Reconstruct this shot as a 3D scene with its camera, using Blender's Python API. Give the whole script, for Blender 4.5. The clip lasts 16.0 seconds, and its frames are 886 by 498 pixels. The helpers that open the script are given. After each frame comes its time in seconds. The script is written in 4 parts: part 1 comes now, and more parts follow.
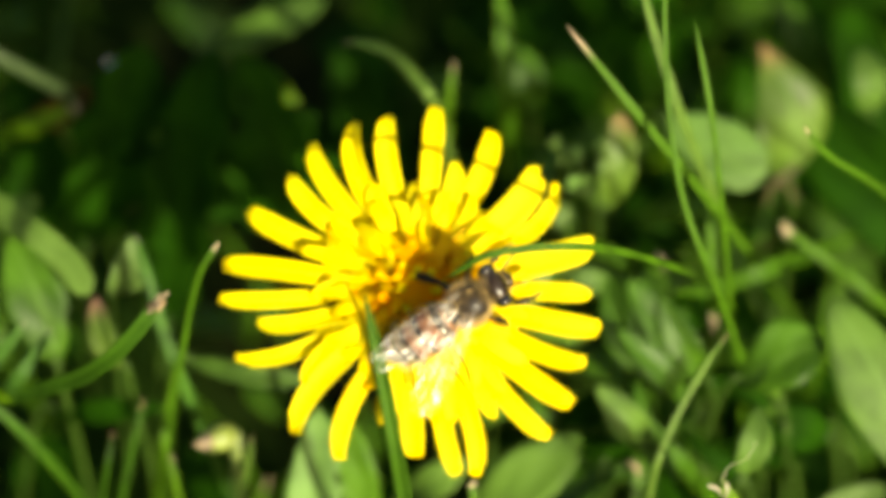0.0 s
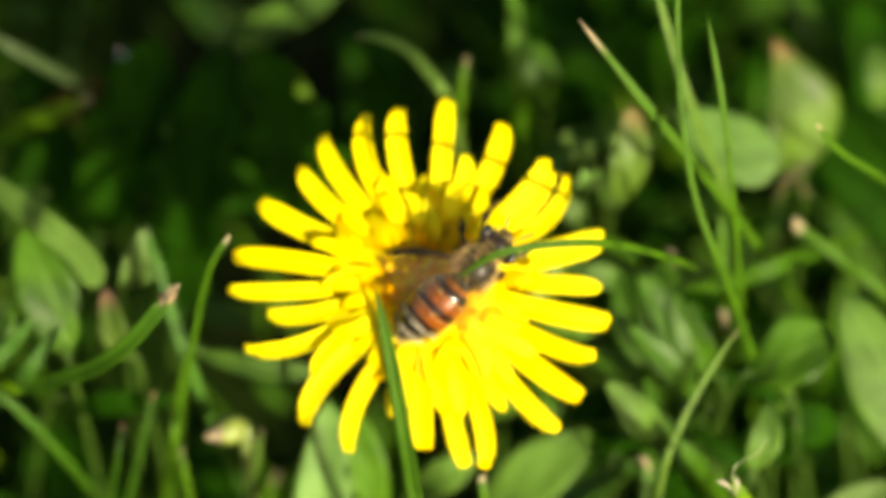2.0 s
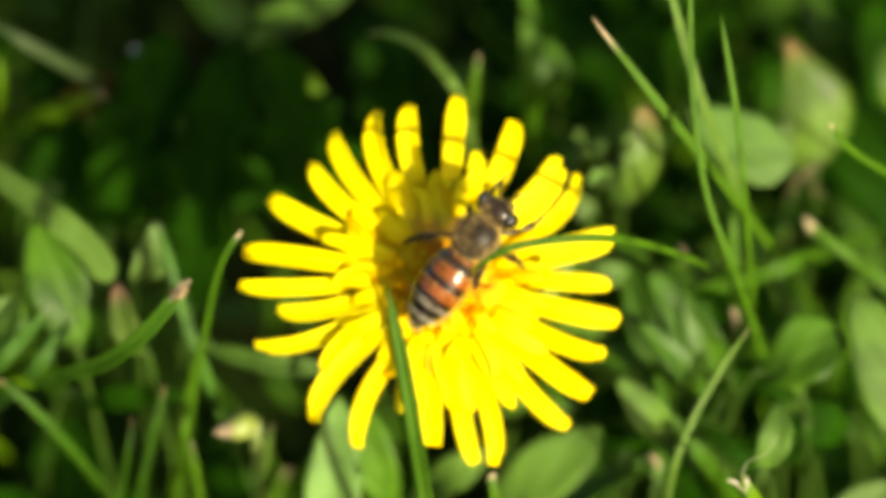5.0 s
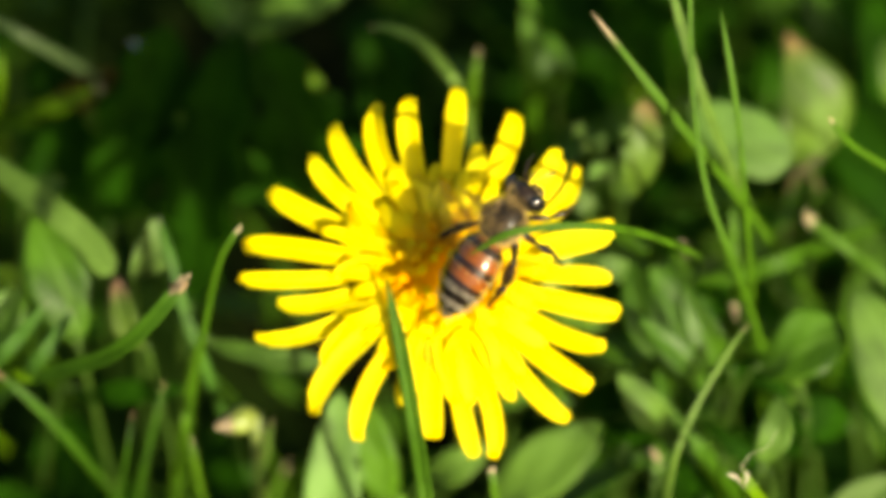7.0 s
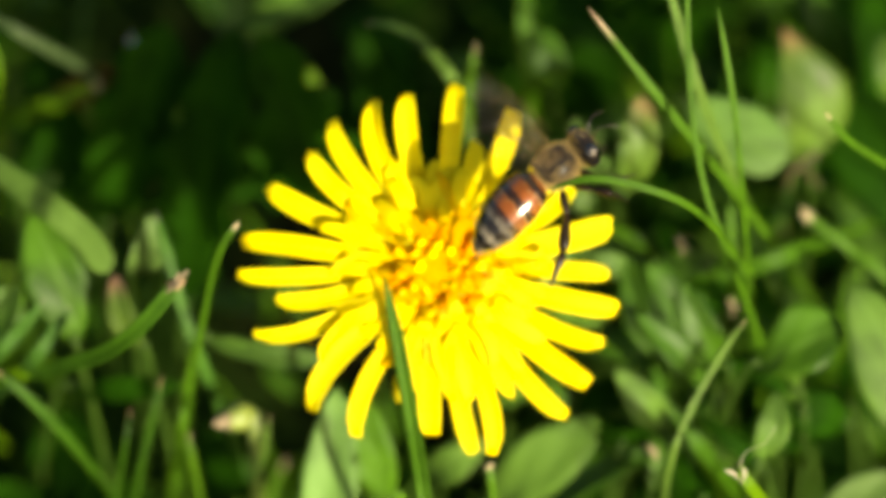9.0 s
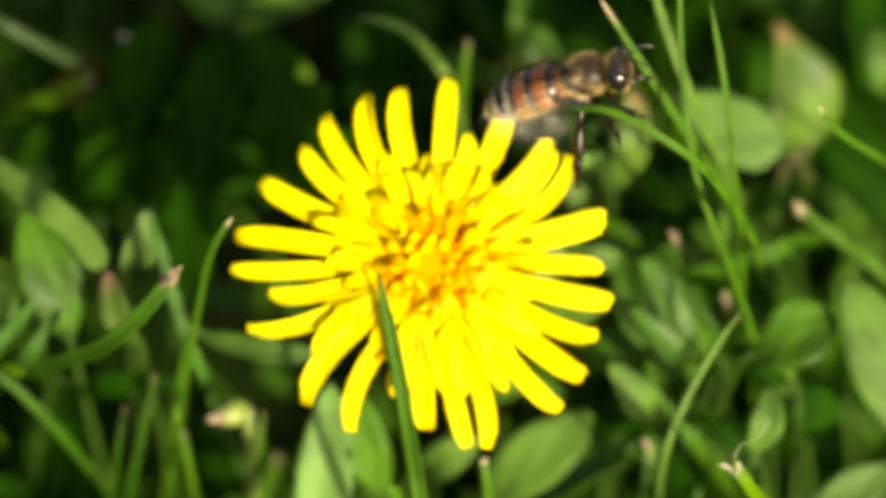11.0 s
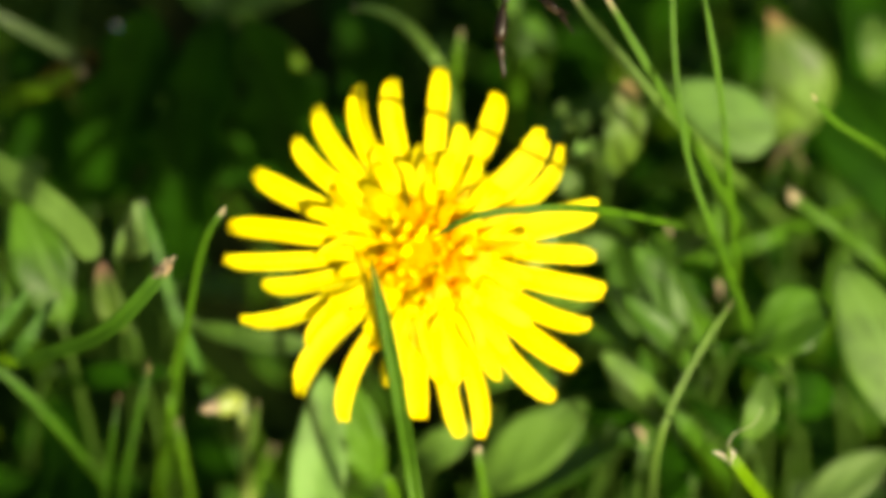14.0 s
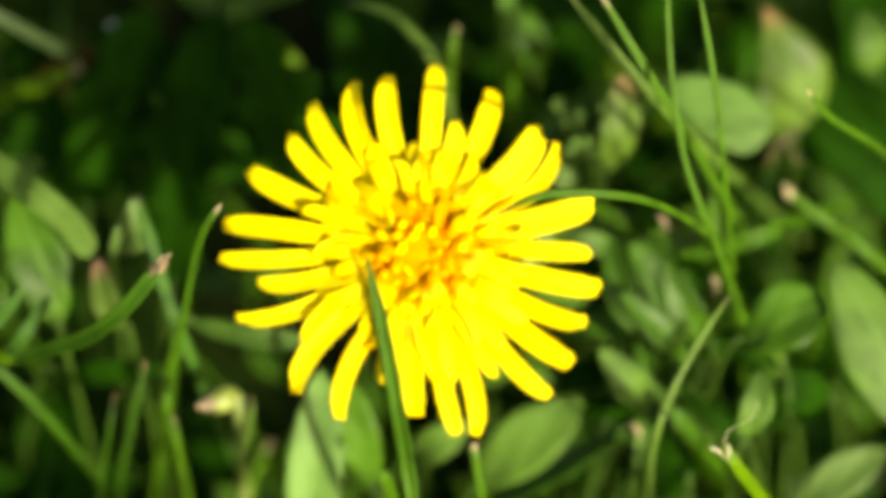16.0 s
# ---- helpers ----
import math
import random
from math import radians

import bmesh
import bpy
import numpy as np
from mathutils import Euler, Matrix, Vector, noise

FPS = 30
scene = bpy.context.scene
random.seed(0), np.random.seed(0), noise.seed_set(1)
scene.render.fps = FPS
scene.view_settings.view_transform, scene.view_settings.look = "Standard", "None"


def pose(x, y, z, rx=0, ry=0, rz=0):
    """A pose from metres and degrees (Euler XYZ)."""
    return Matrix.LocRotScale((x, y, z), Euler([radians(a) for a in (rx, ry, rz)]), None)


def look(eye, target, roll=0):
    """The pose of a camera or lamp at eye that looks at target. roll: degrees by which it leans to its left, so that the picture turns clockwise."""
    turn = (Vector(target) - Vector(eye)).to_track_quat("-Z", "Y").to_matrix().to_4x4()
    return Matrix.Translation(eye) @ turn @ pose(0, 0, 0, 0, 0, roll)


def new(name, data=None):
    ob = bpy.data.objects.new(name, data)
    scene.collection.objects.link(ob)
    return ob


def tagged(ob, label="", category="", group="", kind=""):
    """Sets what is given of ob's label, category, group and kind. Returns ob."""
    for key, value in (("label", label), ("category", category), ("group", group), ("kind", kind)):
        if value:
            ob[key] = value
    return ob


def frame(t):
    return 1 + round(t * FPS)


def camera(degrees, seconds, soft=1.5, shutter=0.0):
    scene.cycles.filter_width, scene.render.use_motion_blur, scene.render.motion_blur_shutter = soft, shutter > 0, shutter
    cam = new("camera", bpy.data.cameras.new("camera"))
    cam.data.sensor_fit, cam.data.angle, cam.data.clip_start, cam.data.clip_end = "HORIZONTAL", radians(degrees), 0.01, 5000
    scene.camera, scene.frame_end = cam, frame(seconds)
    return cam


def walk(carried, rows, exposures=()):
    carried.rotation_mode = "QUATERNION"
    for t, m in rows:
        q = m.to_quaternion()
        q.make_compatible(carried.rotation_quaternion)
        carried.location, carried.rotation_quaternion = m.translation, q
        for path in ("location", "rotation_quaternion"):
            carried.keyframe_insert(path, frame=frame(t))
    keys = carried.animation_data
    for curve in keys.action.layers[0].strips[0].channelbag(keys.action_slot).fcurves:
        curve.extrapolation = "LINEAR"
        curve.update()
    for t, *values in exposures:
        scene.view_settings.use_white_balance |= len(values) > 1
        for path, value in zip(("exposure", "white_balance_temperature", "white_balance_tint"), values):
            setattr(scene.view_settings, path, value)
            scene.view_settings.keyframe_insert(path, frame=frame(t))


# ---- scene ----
# ---- camera ----
cam = camera(16.0, 16.0, soft=5.2, shutter=0.9)
EYE = (0.00009, -0.12839, 0.28110)
walk(cam, [
    (0, look(EYE, (0.001948, 0.002664, 0.056538))),
    (0.5, look(EYE, (0.001734, 0.002543, 0.056468))),
    (1, look(EYE, (0.001519, 0.002418, 0.056396))),
    (1.5, look(EYE, (0.001305, 0.002357, 0.056361))),
    (2, look(EYE, (0.001021, 0.002236, 0.056291))),
    (2.5, look(EYE, (0.000876, 0.002293, 0.056324))),
    (3, look(EYE, (0.000666, 0.002297, 0.056326))),
    (3.5, look(EYE, (0.000522, 0.002293, 0.056324))),
    (4, look(EYE, (0.000308, 0.002232, 0.056289))),
    (6.5, look(EYE, (0.000023, 0.001679, 0.055969))),
    (7, look(EYE, (0.000093, 0.001615, 0.055932))),
    (7.5, look(EYE, (0.000233, 0.001615, 0.055932))),
    (8, look(EYE, (0.000308, 0.001615, 0.055932))),
    (8.5, look(EYE, (0.000308, 0.001554, 0.055897))),
    (9, look(EYE, (0.000308, 0.001368, 0.055790))),
    (11.5, look(EYE, (0.001021, 0.000936, 0.055541))),
    (12, look(EYE, (0.001165, 0.000811, 0.055468))),
    (12.5, look(EYE, (0.001310, 0.000565, 0.055326))),
    (13, look(EYE, (0.001380, 0.000379, 0.055219))),
    (13.5, look(EYE, (0.001450, 0.000319, 0.055184))),
    (14, look(EYE, (0.001380, 0.000194, 0.055112))),
    (14.5, look(EYE, (0.001380, 0.000194, 0.055112))),
    (15, look(EYE, (0.001450, 0.000073, 0.055042))),
    (15.5, look(EYE, (0.001594, 0.000008, 0.055005))),
    (16, look(EYE, (0.001734, -0.000052, 0.054970))),
], [(0.0, 1.16, 7800.0, 2.0), (16.0, 1.16, 7800.0, 2.0)])
cam.data.dof.use_dof = True
cam.data.dof.focus_distance = 0.2485
cam.data.dof.aperture_fstop = 12.5

# ---- light: a low sun behind the camera's right shoulder, clear sky ----
SUN_WAY = Vector((-0.62, 0.81, -0.475)).normalized()
sun = new("sun", bpy.data.lights.new("sun", "SUN"))
sun.data.energy, sun.data.angle, sun.data.color = 4.8, radians(0.53), (1.0, 0.94, 0.80)
sun.matrix_world = look((0.6, -0.8, 0.6), Vector((0.6, -0.8, 0.6)) + SUN_WAY)
world = bpy.data.worlds.new("sky")
scene.world = world
world.use_nodes = True
sky = world.node_tree.nodes.new("ShaderNodeTexSky")
sky.sky_type, sky.sun_disc = "NISHITA", False
sky.dust_density = 4.0
sky.sun_elevation, sky.sun_rotation = math.asin(-SUN_WAY.z), math.atan2(-SUN_WAY.x, -SUN_WAY.y)
world.node_tree.links.new(sky.outputs[0], world.node_tree.nodes["Background"].inputs[0])
world.node_tree.nodes["Background"].inputs[1].default_value = 0.1

# ---- materials ----
def material(name, rough=0.5, spec=0.5):
    m = bpy.data.materials.new(name)
    m.use_nodes = True
    b = m.node_tree.nodes["Principled BSDF"]
    b.inputs["Roughness"].default_value = rough
    b.inputs["Specular IOR Level"].default_value = spec
    return m, m.node_tree.nodes, m.node_tree.links, b


def ramp(nodes, links, src, stops, kind="EASE"):
    r = nodes.new("ShaderNodeValToRGB")
    r.color_ramp.interpolation = kind
    while len(r.color_ramp.elements) < len(stops):
        r.color_ramp.elements.new(0.5)
    for e, (p, c) in zip(r.color_ramp.elements, stops):
        e.position, e.color = p, (*c, 1)
    links.new(src, r.inputs[0])
    return r.outputs[0]


def mixed(nodes, links, a, b, fac, kind="MIX"):
    n = nodes.new("ShaderNodeMix")
    n.data_type, n.blend_type = "RGBA", kind
    for sock, v in ((n.inputs[0], fac), (n.inputs[6], a), (n.inputs[7], b)):
        if hasattr(v, "is_linked"):
            links.new(v, sock)
        else:
            sock.default_value = v if isinstance(v, float) else (*v, 1)
    return n.outputs[2]


def textured(nodes, links, scale, coord="Object", detail=4.0, stretch=None):
    c = nodes.new("ShaderNodeTexCoord")
    n = nodes.new("ShaderNodeTexNoise")
    n.inputs["Scale"].default_value, n.inputs["Detail"].default_value = scale, detail
    src = c.outputs[coord]
    if stretch:
        mp = nodes.new("ShaderNodeMapping")
        mp.inputs["Scale"].default_value = stretch
        links.new(src, mp.inputs[0])
        src = mp.outputs[0]
    links.new(src, n.inputs["Vector"])
    return n.outputs[0]


def relief(nodes, links, b, height, strength, distance=0.0002):
    n = nodes.new("ShaderNodeBump")
    n.inputs["Strength"].default_value, n.inputs["Distance"].default_value = strength, distance
    links.new(height, n.inputs["Height"])
    links.new(n.outputs[0], b.inputs["Normal"])
    return n


def leafy(m, nodes, links, b, colour, share):
    """Let part of the light pass through a thin leaf or petal."""
    t = nodes.new("ShaderNodeBsdfTranslucent")
    links.new(colour, b.inputs["Base Color"])
    links.new(colour, t.inputs[0])
    mx = nodes.new("ShaderNodeMixShader")
    mx.inputs[0].default_value = share
    links.new(b.outputs[0], mx.inputs[1])
    links.new(t.outputs[0], mx.inputs[2])
    links.new(mx.outputs[0], nodes["Material Output"].inputs[0])


def uv_axis(nodes, links, axis):
    u = nodes.new("ShaderNodeUVMap")
    s = nodes.new("ShaderNodeSeparateXYZ")
    links.new(u.outputs[0], s.inputs[0])
    return s.outputs[axis]


def grass_material(name, low, high, tip=None, gloss=0.5):
    """Grass: veins run along the blade, colour differs from blade to blade, tips may be dry."""
    m, n, l, b = material(name, gloss, 0.14)
    info = n.new("ShaderNodeObjectInfo")
    isle = n.new("ShaderNodeNewGeometry")
    add = n.new("ShaderNodeMath")
    add.operation = "FRACT"
    plus = n.new("ShaderNodeMath")
    l.new(info.outputs["Random"], plus.inputs[0])
    l.new(isle.outputs["Random Per Island"], plus.inputs[1])
    l.new(plus.outputs[0], add.inputs[0])
    c = ramp(n, l, add.outputs[0], [(0.0, low), (1.0, high)], "LINEAR")
    blot = textured(n, l, 320.0)
    c = mixed(n, l, c, tuple(v * 0.55 for v in low), ramp(n, l, blot, [(0.45, (0, 0, 0)), (0.75, (1, 1, 1))]))
    wave = n.new("ShaderNodeTexWave")
    wave.inputs["Scale"].default_value, wave.inputs["Distortion"].default_value = 2.6, 0.4
    uv = n.new("ShaderNodeUVMap")
    mp = n.new("ShaderNodeMapping")
    mp.inputs["Scale"].default_value = (1.0, 0.02, 1.0)
    l.new(uv.outputs[0], mp.inputs[0])
    l.new(mp.outputs[0], wave.inputs[0])
    c = mixed(n, l, c, tuple(min(1, v * 1.5) for v in high), ramp(n, l, wave.outputs[0], [(0.55, (0, 0, 0)), (1.0, (0.5, 0.5, 0.5))]))
    if tip:
        v = uv_axis(n, l, 1)
        c = mixed(n, l, c, tip, ramp(n, l, v, [(0.9, (0, 0, 0)), (0.965, (1, 1, 1))]))
    relief(n, l, b, wave.outputs[0], 0.35, 0.0001)
    leafy(m, n, l, b, c, 0.2)
    return m


def leaf_material(name, low, high, edge=None, gloss=0.48, spec=0.2, rib=(0.085, 0.17, 0.028)):
    """A broad leaf: a pale midrib, side veins, blotches."""
    m, n, l, b = material(name, gloss, spec)
    info = n.new("ShaderNodeObjectInfo")
    isle = n.new("ShaderNodeNewGeometry")
    plus = n.new("ShaderNodeMath")
    fr = n.new("ShaderNodeMath")
    fr.operation = "FRACT"
    l.new(info.outputs["Random"], plus.inputs[0])
    l.new(isle.outputs["Random Per Island"], plus.inputs[1])
    l.new(plus.outputs[0], fr.inputs[0])
    c = ramp(n, l, fr.outputs[0], [(0.0, low), (1.0, high)], "LINEAR")
    blot = textured(n, l, 140.0, detail=5.0)
    c = mixed(n, l, c, tuple(v * 0.5 for v in low), ramp(n, l, blot, [(0.40, (0, 0, 0)), (0.62, (0.85, 0.85, 0.85))]))
    u = uv_axis(n, l, 0)
    mid = ramp(n, l, u, [(0.455, (0, 0, 0)), (0.5, (0.75, 0.75, 0.75)), (0.545, (0, 0, 0))])
    c = mixed(n, l, c, rib, mid)
    uv = n.new("ShaderNodeUVMap")
    wave = n.new("ShaderNodeTexWave")
    wave.bands_direction = "DIAGONAL"
    wave.inputs["Scale"].default_value, wave.inputs["Distortion"].default_value, wave.inputs["Detail"].default_value = 1.6, 1.2, 2.0
    l.new(uv.outputs[0], wave.inputs[0])
    c = mixed(n, l, c, tuple(min(1, v * 1.45) for v in high), ramp(n, l, wave.outputs[0], [(0.75, (0, 0, 0)), (1.0, (0.14, 0.14, 0.14))]))
    if edge:
        fine = textured(n, l, 260.0)
        rim = ramp(n, l, uv_axis(n, l, 1), [(0.72, (0, 0, 0)), (1.0, (1, 1, 1))])
        c = mixed(n, l, c, edge, mixed(n, l, (0, 0, 0), rim, ramp(n, l, fine, [(0.4, (0, 0, 0)), (0.6, (1, 1, 1))])))
    grain = textured(n, l, 900.0)
    bump = relief(n, l, b, grain, 0.25, 0.0002)
    bump2 = n.new("ShaderNodeBump")
    bump2.inputs["Strength"].default_value, bump2.inputs["Distance"].default_value = 0.25, 0.0002
    l.new(wave.outputs[0], bump2.inputs["Height"])
    l.new(bump2.outputs[0], bump.inputs["Normal"])
    leafy(m, n, l, b, c, 0.18)
    return m


def petal_material(name, root, blade, depth=0.0, spread=0.004, share=0.15):
    """Ray floret: orange towards its root, fine grooves along it."""
    m, n, l, b = material(name, 0.6, 0.1)
    b.inputs["Subsurface Weight"].default_value = depth
    b.inputs["Subsurface Radius"].default_value = (1.0, 0.8, 0.15)
    b.inputs["Subsurface Scale"].default_value = spread
    info = n.new("ShaderNodeObjectInfo")
    v = uv_axis(n, l, 1)
    c = ramp(n, l, v, [(0.15, root), (0.52, blade)])
    c = mixed(n, l, c, tuple(x * y for x, y in zip(blade, (1.0, 0.88, 0.6))), ramp(n, l, info.outputs["Random"], [(0.2, (0, 0, 0)), (1.0, (0.8, 0.8, 0.8))], "LINEAR"))
    blot = textured(n, l, 500.0)
    c = mixed(n, l, c, tuple(x * y for x, y in zip(blade, (0.96, 0.8, 0.5))), ramp(n, l, blot, [(0.45, (0, 0, 0)), (0.8, (0.7, 0.7, 0.7))]))
    wave = n.new("ShaderNodeTexWave")
    wave.inputs["Scale"].default_value, wave.inputs["Distortion"].default_value = 1.6, 0.5
    mp = n.new("ShaderNodeMapping")
    mp.inputs["Scale"].default_value = (1.0, 0.03, 1.0)
    uv = n.new("ShaderNodeUVMap")
    l.new(uv.outputs[0], mp.inputs[0])
    l.new(mp.outputs[0], wave.inputs[0])
    relief(n, l, b, wave.outputs[0], 0.15, 0.0001)
    leafy(m, n, l, b, c, share)
    return m


def plain(name, colour, rough, dark=0.6, scale=900.0, spec=0.5, coat=0.0, bump=0.3):
    m, n, l, b = material(name, rough, spec)
    f = textured(n, l, scale)
    c = mixed(n, l, colour, tuple(v * dark for v in colour), ramp(n, l, f, [(0.35, (0, 0, 0)), (0.7, (1, 1, 1))]))
    l.new(c, b.inputs["Base Color"])
    b.inputs["Coat Weight"].default_value = coat
    b.inputs["Coat Roughness"].default_value = 0.15
    relief(n, l, b, f, bump, 0.0001)
    return m


def soil_material():
    m, n, l, b = material("soil", 0.95, 0.03)
    a = textured(n, l, 90.0, detail=8.0)
    # near-black browns and dark green patches stand in for shaded gaps
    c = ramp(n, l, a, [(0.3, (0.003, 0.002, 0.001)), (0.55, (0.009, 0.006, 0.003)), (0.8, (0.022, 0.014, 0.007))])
    gap_green = textured(n, l, 14.0)
    c = mixed(n, l, c, (0.008, 0.02, 0.002), ramp(n, l, gap_green, [(0.35, (0, 0, 0)), (0.55, (1, 1, 1))]))
    l.new(c, b.inputs["Base Color"])
    relief(n, l, b, a, 0.9, 0.002)
    return m


GRASS = grass_material("grass", (0.02258, 0.07128, 0.002686), (0.0504, 0.124, 0.005372))
GRASS_DRY_TIP = grass_material("grass_dry_tip", (0.02971, 0.08366, 0.003587), (0.0534, 0.124, 0.007165), (0.36, 0.29, 0.18))
GRASS_BLUE = grass_material("grass_bluish", (0.0208, 0.06198, 0.008067), (0.03861, 0.1019, 0.01343), (0.0992, 0.124, 0.062))
GRASS_PALE = grass_material("grass_pale", (0.0593, 0.118, 0.01793), (0.089, 0.1549, 0.02686), (0.248, 0.205, 0.112))
# darker green that puts a blade's shaded side into its colour
GRASS_SHADE = grass_material("grass_shade_toned", (0.01657, 0.05267, 0.002686), (0.0267, 0.07437, 0.004479), (0.248, 0.167, 0.093))
GRASS_YELLOW = grass_material("grass_yellow", (0.0504, 0.118, 0.001793), (0.0771, 0.1549, 0.003587))
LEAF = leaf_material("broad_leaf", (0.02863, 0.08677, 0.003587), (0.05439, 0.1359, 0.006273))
LEAF_PALE = leaf_material("pale_leaf", (0.05129, 0.118, 0.013), (0.07384, 0.148, 0.01878), gloss=0.6)
LEAF_BRIGHT = leaf_material("bright_leaf", (0.1, 0.2, 0.04), (0.112, 0.225, 0.05), gloss=0.6)
LEAF_GREY = leaf_material("greyish_leaf", (0.05725, 0.108, 0.02235), (0.0773, 0.1359, 0.02915), gloss=0.55)
# dark green that carries deep shade in its own colour
LEAF_SHADE = leaf_material("shade_toned_leaf", (0.0068, 0.031, 0.0008), (0.0115, 0.05, 0.0013), gloss=0.7, spec=0.03, rib=(0.014, 0.055, 0.002))
LEAF_BROWN = leaf_material("brown_edged_leaf", (0.04867, 0.1019, 0.00986), (0.0687, 0.124, 0.01343), (0.184, 0.118, 0.0496))
LEAF_WITHERED = leaf_material("withered_leaf", (0.09, 0.04, 0.006), (0.14, 0.065, 0.012), spec=0.05, rib=(0.12, 0.06, 0.015))
LEAF_LIME = leaf_material("lime_leaf", (0.075, 0.175, 0.012), (0.10, 0.21, 0.02), gloss=0.6)
GRASS_SILVER = grass_material("grass_silvery", (0.0534, 0.1119, 0.017), (0.07343, 0.1349, 0.0238))
GRASS_GREY = grass_material("grass_greyish", (0.022, 0.038, 0.012), (0.03, 0.05, 0.018))
LEAF_PINK = leaf_material("pink_edged_leaf", (0.06298, 0.1119, 0.01564), (0.08585, 0.143, 0.02235), (0.19, 0.0992, 0.0682))
PETAL = petal_material("petal_yellow", (0.85, 0.49, 0.006), (0.8, 0.7, 0.02), share=0.36)
PETAL_CORE = petal_material("floret_orange", (0.9, 0.33, 0.002), (0.92, 0.43, 0.004), 0.5, share=0.35)
HEART = petal_material("flower_heart", (0.92, 0.36, 0.002), (0.92, 0.4, 0.002), 0.6, 0.009, share=0.35)
PETAL_INNER = petal_material("petal_gold", (0.9, 0.38, 0.003), (0.88, 0.58, 0.01), 0.5, share=0.35)
STIGMA = petal_material("stigma_gold", (0.93, 0.56, 0.004), (0.95, 0.70, 0.004), 0.6)
STEM = plain("stem_green", (0.1364, 0.186, 0.0434), 0.45, 0.7, 400.0)
BRACT = plain("bract_green", (0.1612, 0.2108, 0.0868), 0.5, 0.6, 500.0)
STALK = plain("leaf_stalk_green", (0.031, 0.0682, 0.00744), 0.5, 0.6, 400.0, 0.2)
SOIL = soil_material()
HUSK = plain("dry_husk", (0.2232, 0.1674, 0.0992), 0.7, 0.5, 700.0)
BUD = plain("bud_green", (0.1488, 0.1922, 0.031), 0.5, 0.75, 500.0)
SPRIG = plain("sprig_brown", (0.0806, 0.0527, 0.0186), 0.6)
FRAYED = plain("frayed_white", (0.30, 0.26, 0.2), 0.7)
THREAD = plain("dry_thread", (0.30, 0.27, 0.2), 0.5, 0.8)
CHITIN = plain("dark_chitin", (0.018, 0.010, 0.006), 0.3, 0.5, 1500.0, 0.4, coat=0.2)
CHITIN_GREY = plain("grey_chitin", (0.016, 0.0115, 0.008), 0.45, 0.6, 1500.0, 0.2, coat=0.04)
LEG = plain("leg_brown", (0.016, 0.0085, 0.0042), 0.35, 0.4, 1500.0, 0.2, coat=0.05)
EYE_BLACK = plain("eye_black", (0.008, 0.006, 0.006), 0.12, 0.8, 4000.0, coat=0.9, bump=0.05)
FUR = plain("tan_fur", (0.40, 0.275, 0.105), 0.8, 0.6, 800.0)
FUR_GREY = plain("greyish_fur", (0.23, 0.2, 0.155), 0.7, 0.7, 800.0)


def tergite_material(name, body, rear, rear_at):
    """One abdominal plate: body colour, a dark rear rim, glossy."""
    m, n, l, b = material(name, 0.24, 0.4)
    f = textured(n, l, 1300.0)
    v = uv_axis(n, l, 1)
    c = mixed(n, l, body, tuple(x * 0.6 for x in body), ramp(n, l, f, [(0.4, (0, 0, 0)), (0.7, (1, 1, 1))]))
    c = mixed(n, l, c, rear, ramp(n, l, v, [(rear_at, (0, 0, 0)), (min(1, rear_at + 0.16), (1, 1, 1))]))
    l.new(c, b.inputs["Base Color"])
    b.inputs["Coat Weight"].default_value = 0.3
    b.inputs["Coat Roughness"].default_value = 0.16
    relief(n, l, b, f, 0.25, 0.0001)
    return m


TERGITE_ORANGE = tergite_material("orange_plate", (0.17, 0.046, 0.007), (0.016, 0.006, 0.003), 0.6)
TERGITE_BROWN = tergite_material("brown_plate", (0.1728, 0.054, 0.01152), (0.01584, 0.00792, 0.00432), 0.38)
TERGITE_DARK = tergite_material("dark_plate", (0.024, 0.016, 0.011), (0.008, 0.005, 0.0035), 0.3)


def wing_material():
    """A clear film: light passes, a thin gloss glints, a little haze scatters."""
    m, n, l, b = material("wing_membrane", 0.3, 1.0)
    b.inputs["Base Color"].default_value = (0.85, 0.78, 0.66, 1)
    clear = n.new("ShaderNodeBsdfTransparent")
    clear.inputs[0].default_value = (0.985, 0.975, 0.95, 1)
    gloss = n.new("ShaderNodeBsdfGlossy")
    gloss.inputs["Roughness"].default_value = 0.3
    haze = n.new("ShaderNodeBsdfTranslucent")
    haze.inputs[0].default_value = (0.85, 0.78, 0.66, 1)
    f = textured(n, l, 1200.0, stretch=(0.3, 2.0, 1.0), detail=1.0)
    bump = n.new("ShaderNodeBump")
    bump.inputs["Strength"].default_value, bump.inputs["Distance"].default_value = 1.0, 0.0004
    l.new(f, bump.inputs["Height"])
    l.new(bump.outputs[0], gloss.inputs["Normal"])
    thin, last = n.new("ShaderNodeMixShader"), n.new("ShaderNodeMixShader")
    thin.inputs[0].default_value = 0.2
    l.new(ramp(n, l, f, [(0.44, (0.014,) * 3), (0.54, (0.036,) * 3), (0.66, (0.1,) * 3)]), last.inputs[0])
    l.new(gloss.outputs[0], thin.inputs[1])
    l.new(haze.outputs[0], thin.inputs[2])
    l.new(clear.outputs[0], last.inputs[1])
    l.new(thin.outputs[0], last.inputs[2])
    l.new(last.outputs[0], n["Material Output"].inputs[0])
    return m


WING = wing_material()
VEIN = plain("wing_vein", (0.24, 0.15, 0.075), 0.3)

# ---- building blocks (lengths in millimetres) ----
MM = 0.001
UP_FACE = Vector((0.0, -0.5, 0.866))


